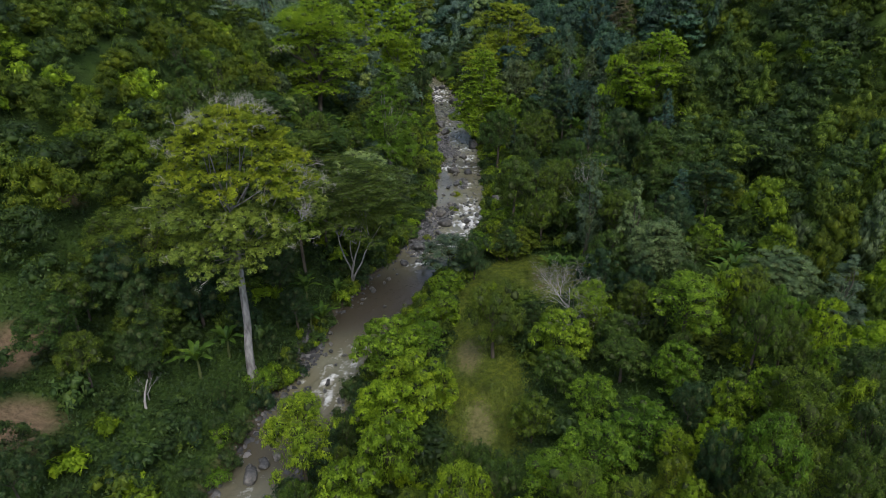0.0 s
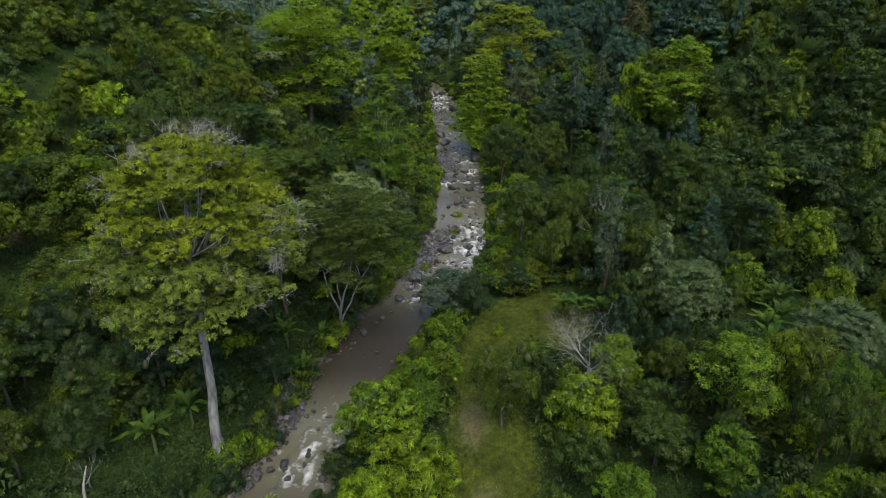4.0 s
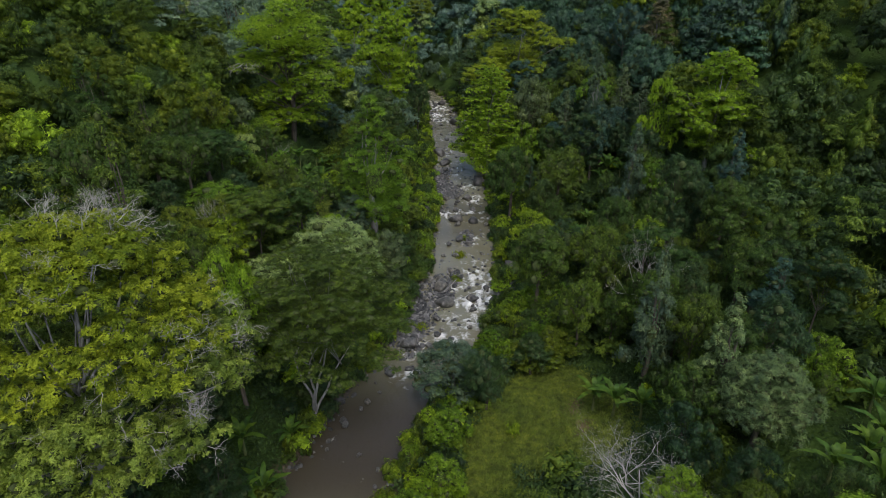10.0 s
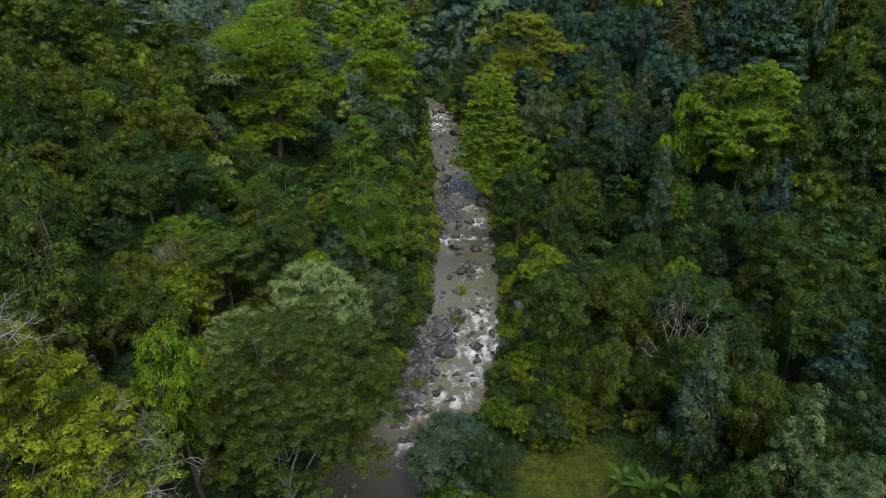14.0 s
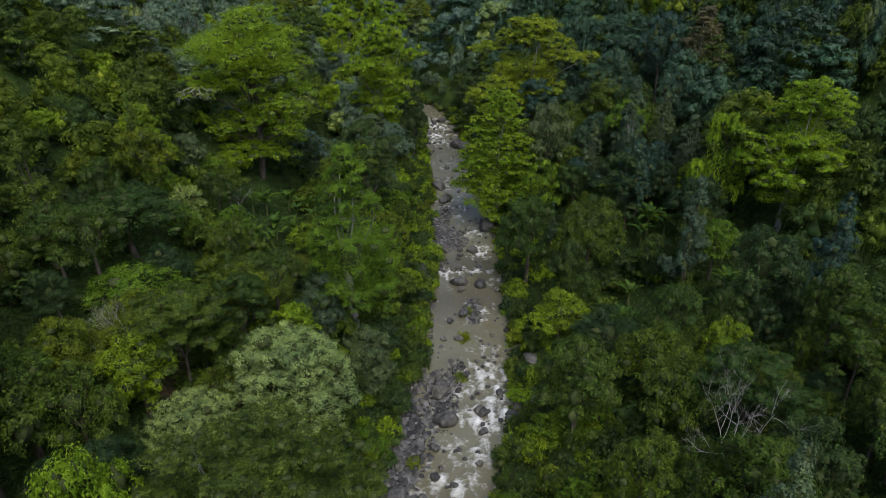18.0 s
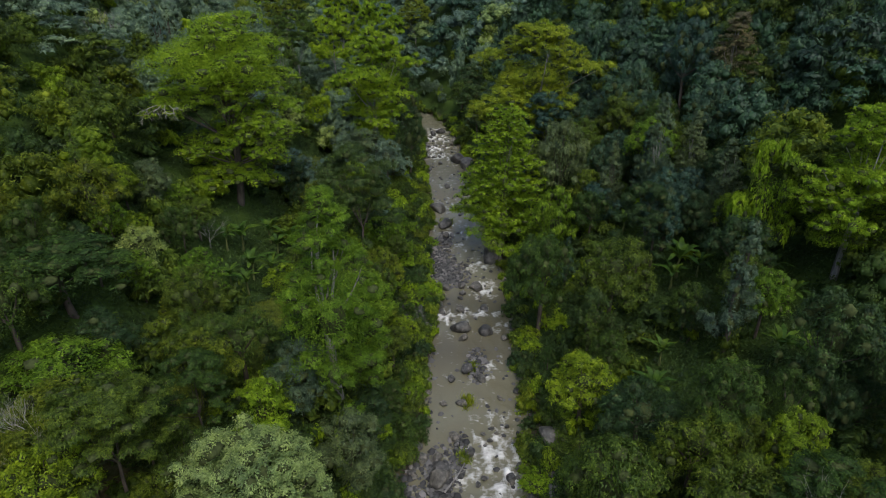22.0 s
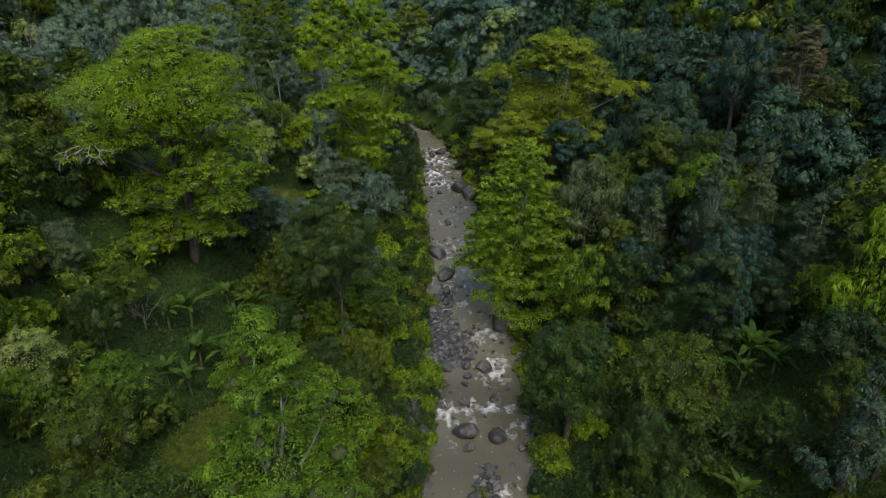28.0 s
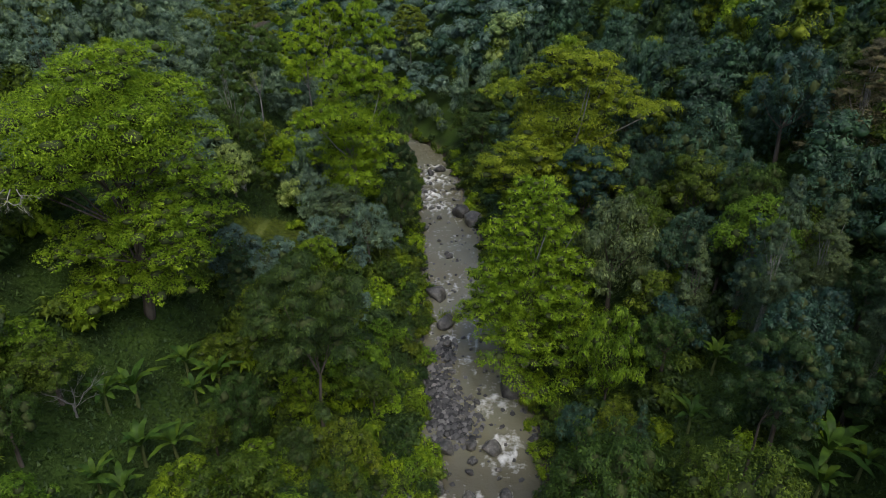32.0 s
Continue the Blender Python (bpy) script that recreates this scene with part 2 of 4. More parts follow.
def mesh_of(name, verts, faces, mat, soft=False):
    me = bpy.data.meshes.new(name)
    if isinstance(faces, np.ndarray):
        nf, k = faces.shape
        me.vertices.add(len(verts))
        me.vertices.foreach_set("co", np.asarray(verts, np.float32).ravel())
        me.loops.add(nf * k)
        me.loops.foreach_set("vertex_index", faces.astype(np.int32).ravel())
        me.polygons.add(nf)
        me.polygons.foreach_set("loop_start", np.arange(0, nf * k, k, dtype=np.int32))
        me.update(calc_edges=True)
    else:
        me.from_pydata(verts.tolist() if hasattr(verts, "tolist") else verts, [], faces)
    for m in mat if isinstance(mat, (list, tuple)) else [mat]:
        me.materials.append(m)
    if soft:
        me.shade_smooth()
    return me


def grid_faces(nr, nc):
    i = np.arange(nr - 1)[:, None] * nc + np.arange(nc - 1)[None, :]
    return np.stack([i, i + 1, i + nc + 1, i + nc], -1).reshape(-1, 4)


def float_layer(me, name, values):
    me.attributes.new(name, "FLOAT", "POINT").data.foreach_set("value", np.asarray(values, np.float32))


side = np.concatenate([np.arange(0, 9, 0.4), np.arange(9, 40, 1.5), np.arange(40, 110, 4), np.geomspace(112, 2400, 14)])
us = np.concatenate([-side[:0:-1], side])
vs = np.concatenate([-np.geomspace(2400, 42, 14), np.arange(-40, 20, 4), np.arange(20, 240, 0.8), np.arange(240, 420, 4), np.geomspace(424, 2600, 12)])
gx = us[None, :] + river_x(vs)[:, None]
gy = np.repeat(vs[:, None], len(us), 1)
gz = land(gx, gy)
me = mesh_of("ground", np.stack([gx, gy, gz], -1).reshape(-1, 3), grid_faces(len(vs), len(us)), SOIL, True)
float_layer(me, "meadow", meadow(gx, gy).ravel())
float_layer(me, "dirt", np.maximum(bare_soil(gx, gy), np.clip(1 - np.abs(np.abs(us[None, :]) - river_half(vs)[:, None] - 0.2) / 1.3, 0, 1)).ravel())
float_layer(me, "shingle", np.maximum(shingle(gx, gy), 0.65 * np.clip(1.25 - np.abs(np.abs(us[None, :]) - river_half(vs)[:, None]), 0, 1)).ravel())
tagged(new("ground", me), "forested valley ground with grass clearings and bare soil", "ground", kind="structure")

# the boulders that can be told apart: place and size
REACHES = {}
REACHES["upper"] = ((2.4, 121.9, 1.29), (5.3, 121.4, 1.01), (2.6, 120.1, 0.66), (7.5, 120.1, 0.53), (-0.6, 158.4, 1.60), (0.6, 151.9, 1.32), (7.2, 140.2, 1.66), (4.6, 131.7, 1.08), (2.7, 132.2, 0.73), (0.4, 131.7, 1.05), (-0.4, 127.1, 0.71), (-0.1, 125.8, 0.50), (2.3, 126.3, 0.71), (5.4, 126.7, 0.63), (-1.0, 130.3, 0.65), (3.5, 184.5, 2.03), (5.5, 181.2, 2.22), (-1.7, 121.2, 1.06), (-2.1, 204.2, 0.95), (-0.3, 206.2, 1.20), (-2.9, 187.4, 0.52), (-1.8, 187.1, 0.52), (-0.5, 187.4, 0.52), (0.6, 147.8, 0.65), (-0.1, 143.7, 0.48), (0.7, 145.0, 0.56), (-1.4, 195.3, 0.50), (-2.5, 179.0, 0.58), (1.2, 169.4, 0.71), (-0.8, 138.1, 0.39), (1.6, 139.3, 0.39), (3.6, 138.1, 0.45), (-1.0, 132.7, 0.43))
REACHES["middle"] = ((0.5, 94.8, 1.29), (-0.2, 98.9, 1.18), (4.1, 96.1, 0.71), (7.0, 95.7, 0.89), (7.1, 100.3, 0.64), (8.1, 98.2, 0.58), (1.2, 104.1, 0.61), (2.5, 102.1, 0.54), (-0.5, 101.4, 0.67), (-1.8, 101.4, 0.67), (2.0, 108.8, 0.59), (0.1, 108.8, 0.47), (1.7, 99.6, 0.58), (6.1, 99.2, 0.53), (1.0, 112.6, 0.61), (2.7, 114.2, 0.94), (4.2, 112.6, 0.68), (4.5, 96.3, 0.41), (7.0, 94.2, 0.55), (7.8, 110.6, 0.42), (-2.2, 102.9, 0.55), (7.6, 96.9, 0.62))
REACHES["lower"] = ((-0.1, 99.8, 0.96), (3.7, 96.4, 0.66), (4.0, 93.5, 0.58), (1.1, 87.1, 0.42), (-1.6, 85.7, 0.53), (-4.0, 85.7, 1.12), (-3.8, 93.2, 0.64), (-2.2, 96.1, 0.53), (-0.7, 88.0, 0.54), (6.7, 94.9, 0.72), (7.5, 96.7, 0.53), (-3.9, 89.0, 0.61), (-4.9, 90.5, 0.56), (-2.7, 99.8, 0.48), (-3.3, 97.9, 0.54), (-0.1, 89.0, 0.37), (-2.7, 90.5, 0.56), (3.4, 89.5, 0.43), (-5.1, 88.0, 0.54), (8.0, 102.4, 0.50), (7.4, 99.8, 0.48))
REACHES["pool"] = ((-10.0, 73.2, 0.45), (-7.8, 75.9, 0.46), (-8.4, 74.9, 0.33), (-14.0, 62.3, 0.40), (-14.3, 61.3, 0.34), (-13.9, 57.9, 0.33), (-11.6, 57.9, 0.27), (-13.6, 60.1, 0.34), (-15.8, 54.0, 0.42), (-12.7, 53.2, 0.31), (-3.8, 67.0, 0.42), (-4.0, 65.6, 0.41), (-3.7, 68.4, 0.36), (-11.0, 70.4, 0.31), (-6.1, 81.3, 0.56))
REACHES["foot"] = ((-17.4, 39.6, 0.92), (-16.5, 41.0, 0.71), (-15.6, 42.0, 0.55), (-17.9, 40.8, 0.38), (-9.7, 72.5, 0.45))
REACHES["foot_2"] = ((-16.8, 50.2, 0.67), (-17.2, 48.9, 0.60), (-14.0, 49.8, 0.38), (-12.7, 52.6, 0.34), (-9.8, 72.9, 0.49), (-5.9, 80.5, 0.68), (-15.9, 52.8, 0.34))

# the river
# broken water: middle, half width across and along, strength
WHITE_LOW = ((-17, 38, 3, 3, 0.3), (-12.6, 51, 3.2, 3, 0.75), (-11.2, 55.5, 3.2, 3.2, 0.8), (-9.5, 59.5, 2.6, 2.2, 0.55), (-3.8, 80.3, 2.2, 2, 0.9), (-2.4, 84.5, 3.2, 2, 0.75), (1.2, 87.2, 4, 2, 0.7), (2.8, 91, 4.4, 2.2, 0.7), (4.8, 95.2, 3.2, 2.6, 1.0),
             (4.9, 99.0, 3, 2.2, 1.0), (5.2, 102.6, 3, 2.2, 1.0), (5.5, 106.5, 2.8, 3, 0.55), (-1, 95, 1.5, 1.2, 0.6), (6, 115, 2.6, 2.5, 0.45))
WHITE_HIGH = ((0.2, 124.6, 1.5, 2.2, 0.9), (4.6, 125.4, 3.6, 1.5, 0.6), (7.4, 122.6, 2.2, 1.6, 0.55), (5.9, 131.8, 1.5, 2.6, 0.95), (5.0, 138.5, 2.0, 2.6, 0.7), (2, 143.5, 4, 3, 0.4), (2, 150, 4, 4, 0.35), (0, 161, 4, 3, 0.35),
              (0, 172, 4, 3, 0.25), (-1, 188.5, 4, 2.2, 0.75), (-1.6, 194, 3.6, 2.4, 0.85), (-1.6, 201, 3.4, 3.5, 0.75), (-2, 208, 3.4, 3, 0.5), (-12, 230, 6, 6, 0.5), (-34, 262, 8, 7, 0.5))


def rapid(x, y):
    r = np.zeros_like(y)
    for cx, cy, rx, ry, s in WHITE_LOW + WHITE_HIGH:
        r = np.maximum(r, s * np.exp(-((y - cy) / ry) ** 2 - ((x - cx) / rx) ** 2))
    return r


wv = np.concatenate([np.arange(-120, 28, 4.0), np.arange(30, 330, 0.3)])
wu = np.linspace(-1, 1, 48)
wy = np.repeat(wv[:, None], len(wu), 1)
wx = river_x(wy) + wu[None, :] * (river_half(wy) + 0.7)
rp = rapid(wx, wy)
chop = np.array([[noise.noise(Vector((x * 1.1, y * 0.7, 0.0))) + 0.6 * noise.noise(Vector((x * 2.3, y * 1.6, 5.0))) for x, y in zip(rx, ry)] for rx, ry in zip(wx, wy)])
foot = np.zeros_like(wy)
for stones in REACHES.values():
    for bx, by, q in stones:
        near = np.abs(wy[:, 0] - by) < 4 * q + 1
        gx1, gy1 = wx[near] - bx, wy[near] - by
        ring = np.exp(-((np.sqrt(gx1 ** 2 + gy1 ** 2) - 1.05 * q) / (0.22 + 0.15 * q)) ** 2) * (0.55 + 0.45 * np.clip(gy1 / q, -1, 1))
        tail = 0.6 * np.exp(-(gx1 / (0.7 * q)) ** 2 - ((gy1 + 1.9 * q) / (1.1 * q)) ** 2)
        foot[near] = np.maximum(foot[near], np.maximum(ring, tail))
foot *= np.clip(0.25 + 1.3 * rp + 0.5 * chop, 0, 1)
wz = river_z(wy) + chop * (0.04 + 0.40 * rp)
me = mesh_of("river", np.stack([wx, wy, wz], -1).reshape(-1, 3), grid_faces(len(wv), len(wu)), WATER, True)
float_layer(me, "rapid", (0.30 * foot + 0.40 * rp + 0.46 * chop * rp + 0.09 * chop + 0.05 * np.clip((wy - 84) / 4, 0, 1) + 0.07 * np.clip((wy - 145) / 10, 0, 1)).ravel())
float_layer(me, "pool", np.clip(np.exp(-((wy - 70) / 9) ** 4) + 0.55 * np.exp(-((wy - 127.5) / 3.5) ** 2) + 0.45 * np.exp(-((wy - 118) / 4) ** 2) + 0.8 * np.exp(-((wy - 43) / 5) ** 2), 0, 1).ravel())
tagged(new("river", me), "shallow brown mountain river with white rapids", "river", kind="structure")

# ---- plants ----
def unit(v):
    return v / np.maximum(np.linalg.norm(v, axis=-1, keepdims=True), 1e-9)


def leaf_tris(lobes, n, size, r, up=0.55, low=-0.25, slim=0.55, sprigs=12):
    """Leaf sprays, one pointed triangle each, gathered in sprigs on the outer skin of the lobes (x, y, z, radius, half height)."""
    L = np.asarray(lobes, float)
    w = L[:, 3] * (L[:, 3] + L[:, 4])
    k = r.choice(len(L), n, p=w / w.sum())
    heads = unit(r.normal(size=(len(L), sprigs, 3)) + (0, 0, 0.35))
    heads[:, :, 2] = np.where(heads[:, :, 2] < low, -heads[:, :, 2], heads[:, :, 2])
    head = heads[k, r.integers(0, sprigs, n)]
    loose = unit(r.normal(size=(n, 3)))
    head = np.where((L[k, 3] > 1.5 * np.median(L[:, 3]))[:, None], loose, head)
    dr = unit(r.normal(size=(n, 3)) + 0.5 * head)
    rad = L[k][:, [3, 3, 4]]
    p = L[k, :3] + (head * r.uniform(0.62, 0.92, (n, 1)) + dr * r.uniform(0.14, 0.34, (n, 1))) * rad
    nrm = unit(0.65 * dr + 0.5 * head + np.array([0, 0, up * 0.8]) + 0.26 * r.normal(size=(n, 3)))
    t = unit(np.cross(nrm, r.normal(size=(n, 3))) + 0.45 * dr - np.array([0, 0, 0.15]))
    t = unit(t - nrm * np.sum(t * nrm, 1, keepdims=True))
    s = np.cross(nrm, t)
    ln = size * r.uniform(0.6, 1.35, (n, 1))
    v = np.stack([p - s * ln * slim * 0.5, p + s * ln * slim * 0.5, p + t * ln - np.array([0, 0, 0.12]) * ln], 1).reshape(-1, 3)
    return v, np.arange(3 * n).reshape(-1, 3)


ico = bmesh.new()
bmesh.ops.create_icosphere(ico, subdivisions=1, radius=1)
ICO_V = np.array([v.co[:] for v in ico.verts])
ICO_F = np.array([[v.index for v in f.verts] for f in ico.faces])
ico.free()


OCT_V = np.array([(1, 0, 0), (0, 1, 0), (-1, 0, 0), (0, -1, 0), (0, 0, 1), (0, 0, -1)], float)
OCT_F = np.array([(0, 1, 4), (1, 2, 4), (2, 3, 4), (3, 0, 4), (1, 0, 5), (2, 1, 5), (3, 2, 5), (0, 3, 5)])


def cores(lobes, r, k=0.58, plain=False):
    """A solid lump inside each lobe, in place of its dense twigs and leaves."""
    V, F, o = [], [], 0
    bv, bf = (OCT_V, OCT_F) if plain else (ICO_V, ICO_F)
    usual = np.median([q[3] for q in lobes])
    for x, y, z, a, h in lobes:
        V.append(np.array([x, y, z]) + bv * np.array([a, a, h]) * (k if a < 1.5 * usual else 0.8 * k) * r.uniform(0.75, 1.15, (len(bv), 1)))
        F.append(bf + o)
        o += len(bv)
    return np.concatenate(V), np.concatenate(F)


def joined(*pieces):
    V, F, o = [], [], 0
    for v, f in pieces:
        V.append(np.asarray(v))
        F.append(np.asarray(f) + o)
        o += len(v)
    return np.concatenate(V), np.concatenate(F)


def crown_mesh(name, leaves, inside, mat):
    """Leaves round a dark solid heart, its colour standing for the crown's inner shade."""
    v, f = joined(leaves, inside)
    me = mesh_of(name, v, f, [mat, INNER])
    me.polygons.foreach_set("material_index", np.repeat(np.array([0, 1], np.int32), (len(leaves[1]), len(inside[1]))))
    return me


def tube(points, radii, sides=7):
    """A tapered limb along some points."""
    P = np.asarray(points, float)
    V, F = [], []
    for i, (p, rad) in enumerate(zip(P, radii)):
        d = unit(P[min(i + 1, len(P) - 1)] - P[max(i - 1, 0)])
        e1 = unit(np.cross(d, (0.3, 1, 0.1)))
        e2 = np.cross(d, e1)
        for k in range(sides):
            a = 2 * math.pi * k / sides
            V.append(p + rad * (math.cos(a) * e1 + math.sin(a) * e2))
    for i in range(len(P) - 1):
        for k in range(sides):
            F.append((i * sides + k, i * sides + (k + 1) % sides, (i + 1) * sides + (k + 1) % sides, (i + 1) * sides + k))
    return np.array(V), F


def limb(a, b, ra, rb, r, sag=0.12, steps=5, sides=6):
    a, b = np.asarray(a, float), np.asarray(b, float)
    t = np.linspace(0, 1, steps)[:, None]
    p = a + (b - a) * t + sag * np.linalg.norm(b - a) * np.sin(math.pi * t) * unit(r.normal(size=3) * 0.8 + (0, 0, -0.4))
    return tube(p, np.linspace(ra, rb, steps), sides)


def join_tubes(tubes):
    V, F, o = [], [], 0
    for v, f in tubes:
        V.append(v)
        F += [tuple(i + o for i in q) for q in f]
        o += len(v)
    return np.concatenate(V), F


def lobes_of(kind, H, R, r):
    """The puffs of leaves that make a crown of that habit."""
    out = []
    if kind == "dome":
        for _ in range(34):
            d = unit(r.normal(size=3))
            d[2] = abs(d[2]) * 1.2 - 0.4
            q = R * r.uniform(0.16, 0.30)
            out.append((d[0] * (R - q), d[1] * (R - q), H * 0.56 + d[2] * (H * 0.44 - q * 0.8), q, q * 0.78))
        out.append((0, 0, H * 0.6, R * 0.6, H * 0.26))
    elif kind == "cloud":
        for i in range(110):
            u = 1 - 1.25 * (i + 0.5) / 110
            a = i * 2.4
            swell = 0.86 + 0.16 * math.sin(3 * a + 2.6 * u) * math.cos(2.1 * a - 4 * u) + r.uniform(-0.10, 0.08)
            w = math.sqrt(max(0.0, 1 - u * u)) * swell
            q = R * r.uniform(0.11, 0.23)
            out.append((math.cos(a) * w * (R - q), math.sin(a) * w * (R - q), H * 0.5 + u * swell * (H * 0.55 - q * 0.8), q, q * 0.85))
        out.append((0, 0, H * 0.55, R * 0.62, H * 0.28))
    elif kind == "round":
        for _ in range(22):
            d = unit(r.normal(size=3))
            q = R * r.uniform(0.24, 0.36)
            out.append((d[0] * (R - q), d[1] * (R - q), H * 0.56 + d[2] * (H * 0.42 - q), q, q * 0.9))
        out.append((0, 0, H * 0.56, R * 0.6, H * 0.28))
    elif kind == "layer":
        for i in range(46):
            f = math.sqrt(r.uniform(0.02, 1))
            a = r.uniform(0, 2 * math.pi)
            z = H * (1.0 - 0.26 * f ** 2) - (0 if i % 2 else r.uniform(0.05, 0.36) * H)
            q = R * r.uniform(0.15, 0.25)
            out.append((math.cos(a) * f * (R - q), math.sin(a) * f * (R - q), z - q * 0.3, q, q * 0.34))
    elif kind == "stack":
        for j in range(20):
            a, f = j * 2.4 + r.uniform(-0.4, 0.4), (j / 19) ** 0.55 * 0.74
            h = 0.97 - 0.16 * f - (r.uniform(0.05, 0.60) if j > 4 else r.uniform(0, 0.12)) * min(1, f * 1.5)
            plate = R * r.uniform(0.26, 0.40)
            for i in range(11):
                b, g = i * 2.4 + j, math.sqrt((i + 0.4) / 11) * plate
                q = plate * r.uniform(0.26, 0.46)
                x, y = math.cos(a) * f * R + math.cos(b) * g, math.sin(a) * f * R + math.sin(b) * g
                out.append((x, y, H * h - q * 0.2 - 0.24 * plate * (g / plate) ** 2 + r.normal(0, 0.022) * H, q, q * r.uniform(0.34, 0.6)))
        for h in (0.3, 0.42, 0.54, 0.66):
            for i in range(7):
                out.append((math.cos(i * 0.9 + h * 9) * R * 0.36, math.sin(i * 0.9 + h * 9) * R * 0.36, H * (h + r.uniform(-0.04, 0.04)), R * 0.2, R * 0.08))
        out.append((0, 0, H * 0.62, R * 0.36, H * 0.16))
    elif kind == "terrace":
        for j in range(44):
            u = j / 43
            a, f = j * 2.4 + r.uniform(-0.4, 0.4), u ** 0.62 * r.uniform(0.55, 0.80)
            plate = R * r.uniform(0.24, 0.36) * (0.6 + 0.5 * u)
            for i in range(9):
                b, g = i * 2.4 + j, math.sqrt((i + 0.4) / 9) * plate
                q = plate * r.uniform(0.28, 0.46)
                x, y = math.cos(a) * f * R + math.cos(b) * g, math.sin(a) * f * R + math.sin(b) * g
                far = math.hypot(x, y) / R
                out.append((x, y, H * (0.98 - 0.76 * u) - 0.10 * H * (far - f) - q * 0.2 + r.normal(0, 0.012) * H, q, q * r.uniform(0.30, 0.5)))
        for h in (0.25, 0.4, 0.55, 0.7):
            out.append((0, 0, H * h, R * 0.42 * (1.3 - h), H * 0.10))
    elif kind == "tier":
        for i in range(76):
            h = (i + r.uniform(0, 1)) / 76
            w = R * (1.0 - 0.82 * h ** 1.8) * r.uniform(0.6, 1.0)
            a = r.uniform(0, 2 * math.pi)
            q = R * r.uniform(0.14, 0.24) * (1 - 0.25 * h)
            out.append((math.cos(a) * max(w - q, 0), math.sin(a) * max(w - q, 0), H * (0.16 + 0.82 * h) - q * 0.3, q, q * 0.6))
        out.append((0, 0, H * 0.45, R * 0.5, H * 0.25))
    elif kind == "cone":
        for i in range(24):
            h = (i + r.uniform(0, 1)) / 24
            w = R * (1 - h) ** 0.75 * r.uniform(0.75, 1.1)
            a = r.uniform(0, 2 * math.pi)
            q = R * (0.34 - 0.16 * h)
            out.append((math.cos(a) * max(w - q * 0.6, 0), math.sin(a) * max(w - q * 0.6, 0), H * (0.22 + 0.75 * h), q, q * 1.0))
        out.append((0, 0, H * 0.45, R * 0.45, H * 0.26))
    elif kind == "feather":
        for _ in range(36):
            d = unit(r.normal(size=3))
            d[2] = abs(d[2])
            q = R * r.uniform(0.14, 0.27)
            out.append((d[0] * (R - q * 0.7), d[1] * (R - q * 0.7), H * 0.40 + d[2] * (H * 0.56 - q * 0.4), q, q * 0.55))
        out.append((0, 0, H * 0.5, R * 0.6, H * 0.25))
    elif kind == "shrub":
        for _ in range(9):
            a, f = r.uniform(0, 2 * math.pi), math.sqrt(r.uniform(0, 1))
            q = R * r.uniform(0.32, 0.5)
            out.append((math.cos(a) * f * (R - q), math.sin(a) * f * (R - q), H * r.uniform(0.35, 0.8) * (1.1 - 0.5 * f), q, q * 0.8))
    return out


# habit: height, crown radius, leaf sprays, leaf length
HABIT = {"dome": (10, 4.2, 12000, 0.20), "round": (9, 3.6, 14000, 0.16), "layer": (20, 10.5, 32000, 0.30), "stack": (20, 10.0, 100000, 0.20), "terrace": (20, 10.0, 90000, 0.20), "tier": (20, 7.0, 64000, 0.165), "cone": (12, 2.9, 9000, 0.19),
         "feather": (6, 3.4, 9000, 0.21), "shrub": (2.2, 1.8, 1500, 0.18), "farm": (10, 4.2, 2300, 0.35), "cloud": (14, 6.0, 60000, 0.15)}
protos = {}


def again(ob, m):
    """One more of a thing, at the pose m with its own scale."""
    return copy_thing(ob, m @ Matrix.Diagonal((*(1 / s for s in ob.scale), 1)))


NAMES = {"dome": "broadleaf_tree", "round": "bushy_tree", "farm": "broadleaf_tree", "cloud": "domed_tree", "layer": "umbrella_tree", "stack": "umbrella_tree", "terrace": "umbrella_tree", "tier": "tall_tree", "cone": "pointed_tree", "feather": "feathery_tree", "shrub": "shrub"}


